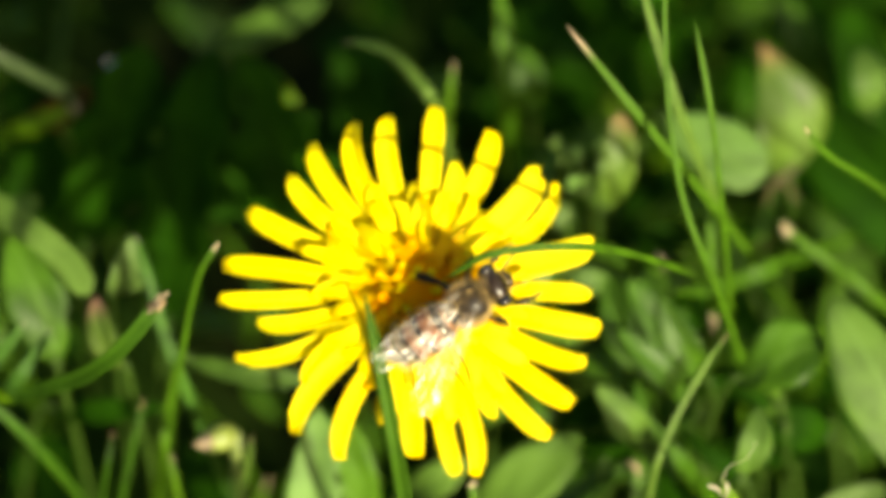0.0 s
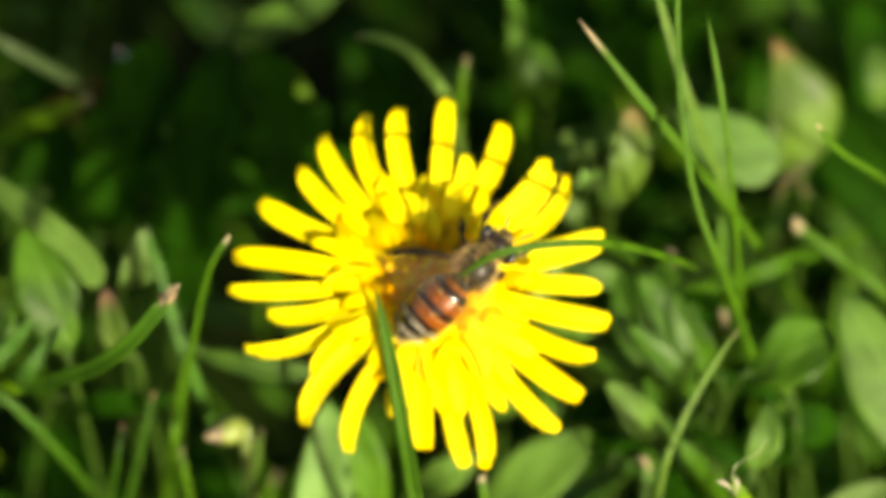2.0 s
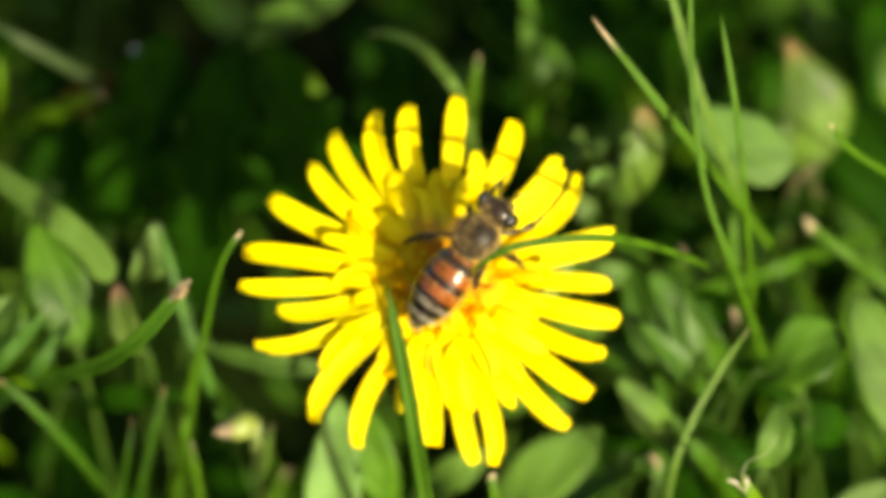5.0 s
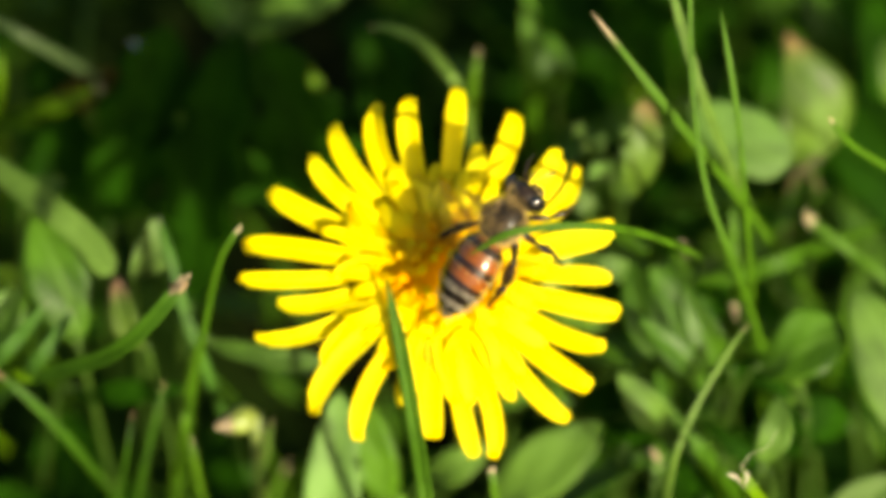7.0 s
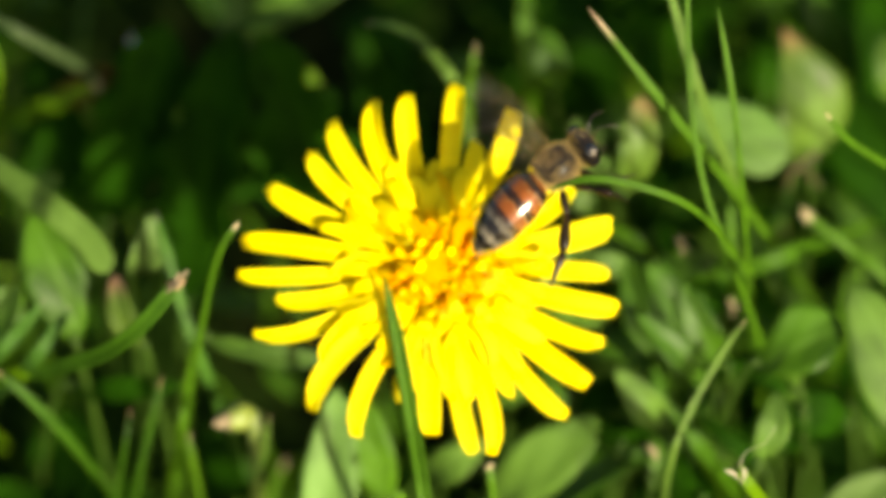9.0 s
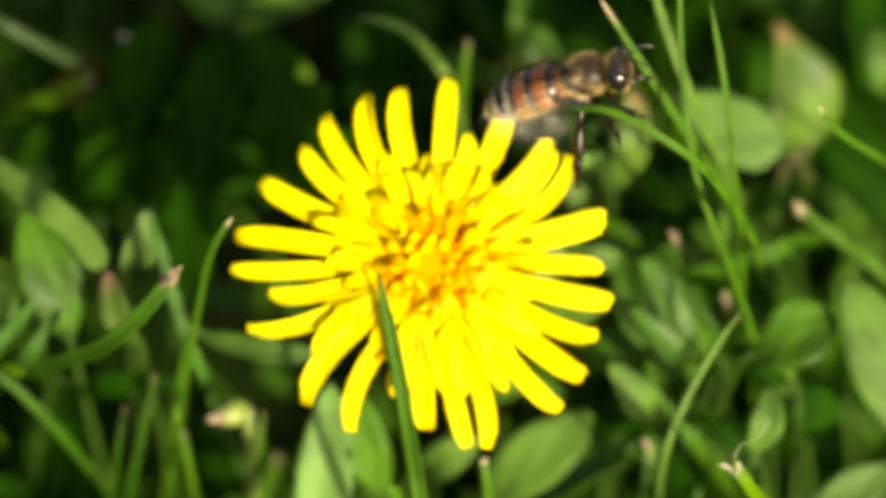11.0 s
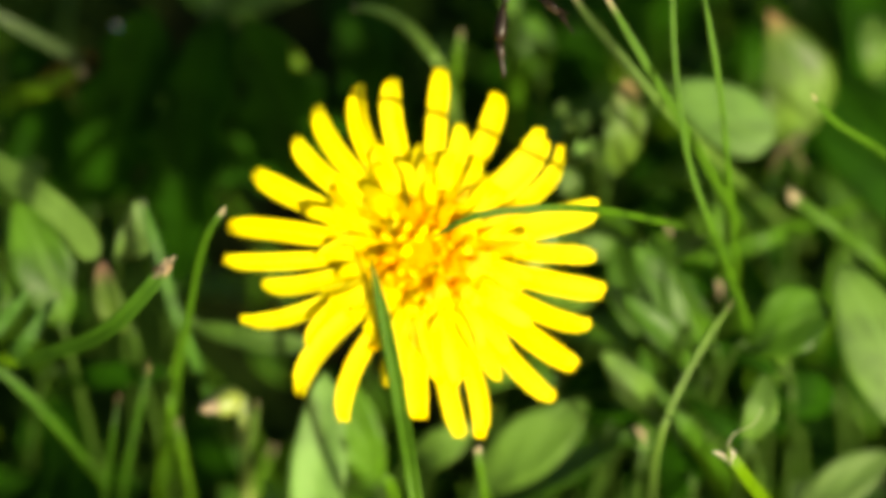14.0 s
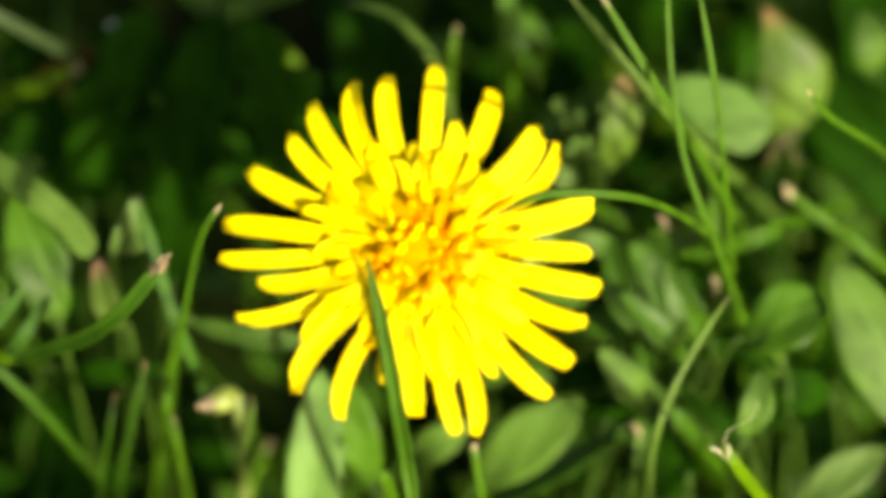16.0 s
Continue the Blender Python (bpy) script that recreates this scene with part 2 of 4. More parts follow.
def linked(name, bm, mat, parent=None, at=None, smooth=True):
    me = bpy.data.meshes.new(name)
    bm.to_mesh(me)
    bm.free()
    for p in me.polygons:
        p.use_smooth = smooth
    me.materials.append(mat)
    ob = new(name, me)
    if parent:
        ob.parent = parent
    if at is not None:
        ob.matrix_basis = at
    return ob


def part(name, bm, mat, parent, label="", at=None):
    return tagged(linked(name, bm, mat, parent, at), label)


def anchor(name, at):
    ob = new(name)
    ob.empty_display_size = 0.002
    ob.matrix_basis = at
    return ob


def curve_points(ctrl, n):
    """n + 1 points on a smooth curve through the given few points."""
    p = [Vector(c) for c in ctrl]
    p = [p[0] * 2 - p[1], *p, p[-1] * 2 - p[-2]]
    out = []
    for k in range(n + 1):
        x = k / n * (len(p) - 3)
        i = min(int(x), len(p) - 4)
        t = x - i
        a, b, c, d = p[i:i + 4]
        out.append(0.5 * ((2 * b) + (c - a) * t + (2 * a - 5 * b + 4 * c - d) * t * t + (3 * b - a - 3 * c + d) * t ** 3))
    return out


def grid_faces(bm, rows, close=False):
    lay = bm.loops.layers.uv.verify()
    n = len(rows) - 1
    for i in range(n):
        w = len(rows[i])
        for j in range(w if close else w - 1):
            k = (j + 1) % w
            quad = (rows[i][j], rows[i][k], rows[i + 1][k], rows[i + 1][j])
            try:
                f = bm.faces.new(quad)
            except ValueError:
                continue
            for lp, (a, b) in zip(f.loops, ((j, i), (j + 1, i), (j + 1, i + 1), (j, i + 1))):
                lp[lay].uv = (a / (w if close else w - 1), b / n)


def tube(bm, pts, radii, sides=8):
    """A round rod along pts, closed at both ends."""
    rows, side = [], None
    for i, p in enumerate(pts):
        t = (pts[min(i + 1, len(pts) - 1)] - pts[max(i - 1, 0)]).normalized()
        side = (side - t * side.dot(t)).normalized() if side else t.orthogonal().normalized()
        other = t.cross(side)
        rows.append([bm.verts.new((p + (side * math.cos(a) + other * math.sin(a)) * radii[i]) * MM) for a in [2 * math.pi * k / sides for k in range(sides)]])
    grid_faces(bm, rows, close=True)
    bm.faces.new(list(reversed(rows[0])))
    bm.faces.new(rows[-1])


def ball(bm, centre, radii, turn=None, u=20, v=14):
    bm.loops.layers.uv.verify()
    m = Matrix.Translation(Vector(centre) * MM) @ (turn or Matrix()) @ Matrix.Diagonal((*[r * MM for r in radii], 1))
    bmesh.ops.create_uvsphere(bm, u_segments=u, v_segments=v, radius=1.0, matrix=m)


def ribbon(bm, pts, width, thick, fold=0.25, roll=0.0, cut=0.0, sides=5, face=UP_FACE, twist=0.0, blunt=3.4):
    """A blade along pts (root to tip) with a keel, thickness and a tapering tip."""
    top, low, n = [], [], len(pts) - 1
    for i, p in enumerate(pts):
        s = i / n
        t = (pts[min(i + 1, n)] - pts[max(i - 1, 0)]).normalized()
        nrm = (face - t * face.dot(t)).normalized()
        nrm = Matrix.Rotation(radians(roll + twist * s), 3, t) @ nrm
        side = t.cross(nrm)
        taper = (0.55 + 0.45 * min(1.0, s * 3.0)) * (max(0.0, 1 - max(0.0, (s - 0.45) / 0.55) ** blunt) if not cut else 1 - 0.25 * s)
        w = max(width * taper, width * 0.06) / 2
        a, b = [], []
        for k in range(sides):
            x = 2 * k / (sides - 1) - 1
            q = p + side * w * x + nrm * (abs(x) * fold * w)
            if cut and i == n:
                q = q + t * cut * (0.7 * x + 0.5 * math.sin(k * 2.4))
            a.append(bm.verts.new((q + nrm * thick * 0.5 * (1 - 0.7 * abs(x))) * MM))
            b.append(bm.verts.new((q - nrm * thick * 0.5 * (1 - 0.7 * abs(x))) * MM))
        top.append(a)
        low.append(list(reversed(b)))
    grid_faces(bm, [x + y for x, y in zip(top, low)], close=True)
    lay = bm.loops.layers.uv.verify()
    for f in bm.faces:
        for lp in f.loops:
            u = lp[lay].uv.x * 2
            lp[lay].uv.x = u if u <= 1 else 2 - u
    bm.faces.new(list(reversed(top[0] + low[0])))
    bm.faces.new(top[-1] + low[-1])


def blade(label, pts, width, mat=None, roll=0.0, fold=0.3, cut=0.0, twist=0.0, blunt=3.4, group="grass blades in the lawn"):
    """One grass blade, from tip to root as given."""
    bm = bmesh.new()
    ribbon(bm, curve_points(list(reversed(pts)), 26), width, 0.16, fold, roll, cut, twist=twist, blunt=blunt)
    ob = linked("grass_blade", bm, mat or GRASS)
    return tagged(ob, label, "grass", group)


def leaf_mesh(bm, base, tip, width, sag=1.5, roll=0.0, cup=0.25, fill=0.55, wavy=0.4, seed=0, n=16, sides=9, thick=0.2, lobes=0.0, sharp=0.62):
    """A broad leaf from base to tip; fill moves its widest place, lobes cut its rim."""
    a, b = Vector(base), Vector(tip)
    t = (b - a).normalized()
    nrm = (UP_FACE - t * UP_FACE.dot(t)).normalized()
    nrm = Matrix.Rotation(radians(roll), 3, t) @ nrm
    side = t.cross(nrm)
    rng = random.Random(seed)
    ph = [rng.uniform(0, 6.28) for _ in range(6)]
    top, low = [], []
    for i in range(n + 1):
        s = i / n
        prof = math.sin(math.pi * s ** (math.log(0.5) / math.log(fill))) ** sharp
        prof = max(prof, 0.035)
        if lobes:
            prof *= 1 - lobes * (0.5 + 0.5 * math.cos(s * 2 * math.pi * 5 + ph[0])) * (1 if s < 0.85 else 0.3)
        mid = a.lerp(b, s) + nrm * (sag * math.sin(math.pi * s)) + side * (0.06 * width * math.sin(3.1 * s + ph[1]))
        ra, rb = [], []
        for k in range(sides):
            x = 2 * k / (sides - 1) - 1
            w = width / 2 * prof * (1 + 0.025 * math.sin(9 * s + ph[2] + x))
            z = cup * abs(x) * w + wavy * abs(x) * math.sin(8 * s + ph[3] + 2 * x) * width * 0.06 + 0.10 * math.cos(x * 9.4) * width * 0.04
            q = mid + side * w * x + nrm * z
            edge = 1 - 0.8 * abs(x)
            ra.append(bm.verts.new((q + nrm * thick * 0.5 * edge) * MM))
            rb.append(bm.verts.new((q - nrm * thick * 0.5 * edge) * MM))
        top.append(ra)
        low.append(list(reversed(rb)))
    f0 = len(bm.faces)
    grid_faces(bm, [x + y for x, y in zip(top, low)], close=True)
    lay = bm.loops.layers.uv.verify()
    bm.faces.ensure_lookup_table()
    for f in bm.faces[f0:]:
        for lp in f.loops:
            u = lp[lay].uv.x * 2
            lp[lay].uv.x = u if u <= 1 else 2 - u
    bm.faces.new(list(reversed(top[0] + low[0])))
    bm.faces.new(top[-1] + low[-1])


LEAF_COUNT = [0]


def leaf(label, base, tip, width, mat=None, **shape):
    """A leaf with its stalk reaching down to the soil."""
    LEAF_COUNT[0] += 1
    root = anchor("broad_leaf", Matrix.Translation(Vector((base[0], base[1], 0)) * MM))
    tagged(root, label, "leaf", "broad leaves in the lawn")
    off = Vector((base[0], base[1], 0))
    bm = bmesh.new()
    leaf_mesh(bm, Vector(base) - off, Vector(tip) - off, width, seed=LEAF_COUNT[0], **shape)
    part("leaf_blade", bm, mat or LEAF, root)
    bm = bmesh.new()
    lift = Vector(base) - off
    way = (Vector(base) - Vector(tip)).normalized() * 4
    tube(bm, curve_points([(way.x * 1.5, way.y * 1.5, -1), lift * 0.5 + way, lift + way * 0.2, lift + (Vector(tip) - Vector(base)) * 0.12], 10), [0.36 - 0.01 * k for k in range(11)], 6)
    part("leaf_stalk", bm, STALK, root)
    return root


# ---- ground ----
def ground():
    bm = bmesh.new()
    edge = [-300, -60, -12, -3, -1] + [-0.5 + 0.0125 * k for k in range(81)] + [1, 3, 12, 60, 300]
    rows = []
    for y in edge:
        row = []
        for x in edge:
            near = max(abs(x), abs(y)) < 0.6
            z = noise.noise((x * 40, y * 40, 0)) * 0.003 + noise.noise((x * 160, y * 160, 3)) * 0.0012 if near else 0.0
            row.append(bm.verts.new((x, y, z)))
        rows.append(row)
    grid_faces(bm, rows)
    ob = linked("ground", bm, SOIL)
    tagged(ob, "shade-darkened soil with green patches under the lawn", "ground", kind="structure")


ground()

# ---- dandelion ----
HEAD = Matrix.Translation((0, 0, 0.055)) @ pose(0, 0, 0, 30, 0, 0)
STEM_FOOT = pose(0.003, 0.014, 0.0)
IN_HEAD = STEM_FOOT.inverted() @ HEAD


def petal_mesh(angle, reach, width, base_z, rise, droop, bend=0.0, curl=0.25, start=1.5, seed=0, n=14, sides=7, point=0.0, hug=False, roll=0.0):
    """One strap-shaped floret with grooves and a toothed tip, in the flower head's space."""
    rng = random.Random(seed)
    bm = bmesh.new()
    top, low = [], []
    ph = rng.uniform(0, 6.28)
    teeth = [rng.uniform(-0.14, 0.1) * width for _ in range(sides)]
    for i in range(n + 1):
        s = i / n
        r = start + (reach - start) * s
        a = radians(angle) + radians(bend) * (s - 1) * s * 2
        z = base_z + rise * math.sin(min(1, s * 1.25) * math.pi / 2) - droop * s ** 2.5 + 0.18 * math.sin(5 * s + ph)
        if hug:
            z = 1.75 * (1 - (r / 6.6) ** 2) - 0.1 + base_z + rise * math.sin(math.pi * min(1, 0.15 + 0.85 * s)) - droop * s ** 3
        out, side = Vector((math.cos(a), math.sin(a), 0)), Vector((-math.sin(a), math.cos(a), 0))
        w = width / 2 * (0.42 + 0.58 * min(1, s / 0.55) ** 0.8) * (1 if s < 0.85 else 1 - 1.9 * (s - 0.85)) * (1 - point * max(0.0, s - 0.4) / 0.6)
        ta, tb = [], []
        for k in range(sides):
            x = 2 * k / (sides - 1) - 1
            g = 0.045 * width * math.cos(x * math.pi * 2.5) + math.tan(radians(roll)) * w * x * (1 - 0.4 * s) + curl * w * (x * x) * (1.1 - 0.45 * s)
            q = out * r + side * (w * x) + Vector((0, 0, z + g))
            if i == n:
                q += out * (teeth[k] - 0.2 * width * x * x)
            ta.append(bm.verts.new((q + Vector((0, 0, 0.09))) * MM))
            tb.append(bm.verts.new((q - Vector((0, 0, 0.09))) * MM))
        top.append(ta)
        low.append(list(reversed(tb)))
    grid_faces(bm, [x + y for x, y in zip(top, low)], close=True)
    lay = bm.loops.layers.uv.verify()
    for f in bm.faces:
        for lp in f.loops:
            u = lp[lay].uv.x * 2
            lp[lay].uv.x = u if u <= 1 else 2 - u
    bm.faces.new(list(reversed(top[0] + low[0])))
    bm.faces.new(top[-1] + low[-1])
    return bm


def floret_mesh(r, angle, lean, bend, length, width, turn):
    """One short floret of the heart: it rises from the bed at r, leans outwards and bends on towards its tip."""
    bm = bmesh.new()
    a = radians(angle)
    way = Matrix.Rotation(radians(turn), 3, "Z") @ Vector((math.cos(a), math.sin(a), 0))
    side = Vector((-way.y, way.x, 0))
    p = Vector((r * math.cos(a), r * math.sin(a), 1.15 * (1 - (r / 6.6) ** 2)))
    top, low, n = [], [], 6
    for i in range(n + 1):
        s = i / n
        tilt = radians(lean + bend * s)
        t = way * math.sin(tilt) + Vector((0, 0, math.cos(tilt)))
        nrm = side.cross(t)
        w = width / 2 * (0.55 + 0.45 * min(1.0, s * 2)) * (1 if s < 0.8 else 1 - 1.6 * (s - 0.8))
        ra, rb = [], []
        for x in (-1, -0.4, 0.4, 1):
            q = p + side * w * x + nrm * (0.45 * w * x * x)
            ra.append(bm.verts.new((q + nrm * 0.05) * MM))
            rb.append(bm.verts.new((q - nrm * 0.05) * MM))
        top.append(ra)
        low.append(list(reversed(rb)))
        p = p + t * (length / n)
    grid_faces(bm, [x + y for x, y in zip(top, low)], close=True)
    bm.faces.new(list(reversed(top[0] + low[0])))
    bm.faces.new(top[-1] + low[-1])
    return bm


def dandelion():
    flower = anchor("dandelion", STEM_FOOT)
    tagged(flower, "fully open yellow dandelion flower on a pale green stem", "flower")
    rng = random.Random(5)
    # the large outer florets: direction, reach, width, side bend
    outer = [
        (85, 15.2, 2.1, 0), (65, 14.4, 2.3, 7), (45, 13.8, 3.1, 10), (37, 14.2, 1.9, 21), (14, 14.7, 2.8, 2),
        (358, 13.8, 1.9, -2), (347, 15.0, 2.3, 3), (335, 14.8, 2.0, 8), (322, 15.5, 2.3, 4), (310, 16.0, 2.0, 6),
        (286, 15.9, 1.9, -9), (280, 15.5, 1.9, 4), (267, 13.8, 2.3, 5), (253, 11.6, 1.4, 7), (243, 15.5, 1.9, 13),
        (227, 15.7, 2.2, 14), (217, 12.4, 1.4, 14), (200, 16.2, 1.7, -12), (191, 13.8, 1.8, -8), (182, 16.6, 1.7, -3),
    ]
    outer += [(172, 16.4, 2.1, 2), (155, 15.7, 2.3, -4), (139, 14.4, 2.1, -9), (127, 15.1, 2.1, -10), (112, 14.8, 2.2, -15), (101, 14.5, 2.2, -8)]
    for k, (ang, reach, width, bend) in enumerate(outer):
        bm = petal_mesh(ang, reach * 1.01, width * 0.84, -0.9 - 0.45 * (k % 2), 1.2, rng.uniform(0.2, 1.3), bend, rng.uniform(0.1, 0.5) + (0.5 if 100 < ang < 235 else 0), 2.2, k, roll=rng.uniform(-20, 20))
        part("petal", bm, PETAL, flower, at=IN_HEAD)
    # a second, shorter whorl
    second = [
        (74, 11.0, 2.1, 5), (93, 9.0, 1.9, -1), (110, 9.6, 1.1, -7), (115, 9.9, 2.3, -5), (139, 9.7, 1.7, -10), (161, 10.6, 1.5, 5),
        (193, 7.7, 1.5, 3), (259, 5.5, 1.6, 40), (283, 11.3, 1.7, 0), (275, 11.0, 1.7, 2), (299, 12.2, 1.8, 0), (309, 10.7, 1.7, -1),
        (340, 8.6, 1.7, 5), (179, 8.6, 1.5, 1), (47, 8.6, 2.2, -8), (257, 11.2, 1.5, 4), (210, 9.9, 1.6, 6), (6, 9.0, 1.9, 0), (325, 10.6, 1.8, 4),
    ]
    for k, (ang, reach, width, bend) in enumerate(second):
        bm = petal_mesh(ang, reach, width * 0.9, -0.1, rng.uniform(0.6, 0.9), rng.uniform(0.4, 0.8), bend, rng.uniform(0.1, 0.4), 1.8, 60 + k, point=0.2, roll=rng.uniform(-18, 18))
        part("petal", bm, PETAL, flower, at=IN_HEAD)
    # a third whorl, shorter still, lying close on the second
    for k in range(30):
        ang = 360 / 30 * k + rng.uniform(-5, 5)
        bm = petal_mesh(ang, rng.uniform(6.6, 9.8), rng.uniform(1.1, 1.6), 0.15, rng.uniform(0.5, 1.15), rng.uniform(0.3, 0.9), rng.uniform(-24, 24), rng.uniform(0.1, 0.5), 1.6, 320 + k, 12, 6, 0.35, roll=rng.uniform(-20, 20))
        part("petal", bm, PETAL if k % 2 else PETAL_INNER, flower, at=IN_HEAD)
    # florets that slope down from the rim of the heart, close together on one side
    for k in range(25):
        ang = 38 + 9 * k + rng.uniform(-4, 4)
        bm = petal_mesh(ang, rng.uniform(7.4, 9.6), rng.uniform(1.3, 1.8), 0.75 + 0.12 * (k % 3), rng.uniform(0.2, 0.5), rng.uniform(1.0, 1.4), rng.uniform(-16, 16), rng.uniform(0.0, 0.3), 3.4, 420 + k, 12, 6, 0.3, roll=rng.uniform(-14, 14))
        part("petal", bm, PETAL, flower, at=IN_HEAD)
    # inner florets lie over the roots of the petals
    for k in range(46):
        q = (k + 0.5) / 46
        ang, reach = k * 137.508, 4.6 + 3.6 * q + rng.uniform(-0.6, 0.6)
        rise = rng.uniform(0.25, 0.9) * (0.45 if 35 < ang % 360 < 255 else 1)
        bm = petal_mesh(ang, reach, rng.uniform(1.0, 1.5), 0.12 + rng.uniform(-0.12, 0.16), rise, rng.uniform(-0.2, 0.3), rng.uniform(-30, 30), rng.uniform(0.0, 0.4), reach - rng.uniform(2.8, 3.6), 100 + k, 9, 5, 0.4, True)
        part("petal", bm, PETAL if q > 0.6 else PETAL_INNER, flower, at=IN_HEAD)
    # short florets of the heart stand up, closed in the middle and spreading outwards
    for k in range(120):
        q = (k + 0.5) / 120
        low = q > 0.35 and 35 < k * 137.508 % 360 < 255
        bm = floret_mesh(0.1 + 4.4 * math.sqrt(q), k * 137.508 + rng.uniform(-8, 8), 30 + 44 * q + rng.uniform(-14, 14) + (14 if low else 0), rng.uniform(5, 35), rng.uniform(1.3, 2.3) * (0.75 if low else 1), rng.uniform(0.65, 1.05), rng.uniform(-40, 40))
        part("floret", bm, PETAL if k < 9 or k % 7 == 0 else PETAL_CORE if k % 3 == 1 else PETAL_INNER, flower, at=IN_HEAD)
    # forked stigmas in the middle
    for k in range(9):
        ang, r = k * 2.39996, 0.35 + 3.4 * math.sqrt((k + 0.5) / 14)
        foot = Vector((r * 0.85 * math.cos(ang), r * 0.85 * math.sin(ang), 0.8))
        head = Vector((r * math.cos(ang), r * math.sin(ang), 2.05 - 0.04 * r * r + rng.uniform(-0.1, 0.1)))
        bm = bmesh.new()
        tube(bm, curve_points([foot, foot.lerp(head, 0.6), head], 5), [0.2, 0.2, 0.19, 0.17, 0.15, 0.12], 5)
        for sgn in (-1, 1):
            way = Vector((math.cos(ang + 1.6) * sgn, math.sin(ang + 1.6) * sgn, 0.3)) * 0.7
            tube(bm, [head, head + way * 0.6 + Vector((0, 0, 0.2)), head + way + Vector((0, 0, -0.1))], [0.11, 0.1, 0.06], 5)
        part("stigma", bm, STIGMA if k % 3 else PETAL_CORE, flower, at=IN_HEAD)
    bm = bmesh.new()
    tube(bm, [Vector((0, 0, z)) for z in (-11, -10, -8, -5, -2.8, -1.8, -1.4)], [1.7, 3.0, 4.3, 4.8, 4.3, 3.4, 1.0], 20)
    part("receptacle", bm, BRACT, flower, "green cup under the florets", IN_HEAD)
    bm = bmesh.new()
    tube(bm, [Vector((0, 0, z)) for z in (-1.7, -1.0, 0.15, 0.95, 1.5, 1.75, 1.85)], [4.2, 6.2, 6.1, 4.5, 2.9, 1.5, 0.3], 22)
    part("floret_bed", bm, HEART, flower, "dense golden heart of florets", IN_HEAD)
    for k in range(14):
        ang = 360 / 14 * k + rng.uniform(-6, 6)
        far = 8.6 if k % 3 == 0 else 6.5
        bm = petal_mesh(ang, far, 1.9, -7.5, 4.6, -0.6, 0, 0.5, 4.4, 200 + k, 9, 5)
        part("bract", bm, BRACT, flower, at=IN_HEAD)
    bm = bmesh.new()
    neck = IN_HEAD @ Vector((0, 0, -0.0105)) / MM
    tube(bm, curve_points([(0, 0, -2), (0.8, -1.0, 16), neck + Vector((0.6, 2.6, -8)), neck], 20), [1.6 - 0.01 * k for k in range(21)], 12)
    part("stem", bm, STEM, flower, "hollow pale green stem")
    return flower


FLOWER = dandelion()

# ---- honey bee; its own space: y to the head, x to its right, z to its back ----
def fur(bm, centre, radii, count, length, seed, zone=None):
    rng = random.Random(seed)
    made = 0
    while made < count:
        d = Vector((rng.gauss(0, 1), rng.gauss(0, 1), rng.gauss(0, 1))).normalized()
        if zone and not zone(d):
            continue
        made += 1
        p = Vector(centre) + Vector([d[i] * radii[i] for i in range(3)])
        out = (d + Vector((rng.gauss(0, 0.3), rng.gauss(0, 0.3) - 0.25, rng.gauss(0, 0.3)))).normalized()
        side = out.orthogonal().normalized() * 0.022
        q = p + out * length * rng.uniform(0.5, 1.2)
        a, b, c = (bm.verts.new(v * MM) for v in (p - side, p + side, q))
        e = bm.verts.new((p + out.cross(side.normalized()) * 0.03) * MM)
        bm.faces.new((a, b, c))
        bm.faces.new((b, e, c))


def wing_mesh(length, width, sgn, sweep_back):
    bm = bmesh.new()
    rows = []
    for i in range(15):
        s = i / 14
        w = width * (0.16 + 0.84 * math.sin(math.pi * (0.06 + 0.86 * s) ** 1.25) ** 0.7)
        lead = 0.35 * math.sin(math.pi * s) - sweep_back * s * s
        rows.append([bm.verts.new((sgn * length * s * MM, (lead - w * k / 6) * MM, (0.12 * math.sin(k * 1.9 + s * 7) + 0.1 * math.sin(9 * s)) * MM)) for k in range(7)])
    if sgn < 0:
        rows = [list(reversed(r)) for r in rows]
    grid_faces(bm, rows)
    return bm


def vein_mesh(length, width, sgn, sweep_back):
    bm = bmesh.new()
    for share, far in ((0.0, 1.0), (0.25, 0.92), (0.55, 0.85), (0.8, 0.6)):
        pts = []
        for i in range(9):
            s = i / 8 * far
            w = width * (0.16 + 0.84 * math.sin(math.pi * (0.06 + 0.86 * s) ** 1.25) ** 0.7)
            pts.append(Vector((sgn * length * s, 0.35 * math.sin(math.pi * s) - sweep_back * s * s - w * share, 0.05)))
        tube(bm, pts, [0.035 - 0.002 * i for i in range(9)], 4)
    for s, k0, k1 in ((0.35, 0.0, 0.55), (0.52, 0.25, 0.8), (0.68, 0.0, 0.55), (0.8, 0.25, 0.55)):
        w = width * (0.16 + 0.84 * math.sin(math.pi * (0.06 + 0.86 * s) ** 1.25) ** 0.7)
        y = 0.35 * math.sin(math.pi * s) - sweep_back * s * s
        tube(bm, [Vector((sgn * length * s, y - w * k0, 0.05)), Vector((sgn * length * (s + 0.05), y - w * k1, 0.05))], [0.028, 0.028], 4)
    return bm


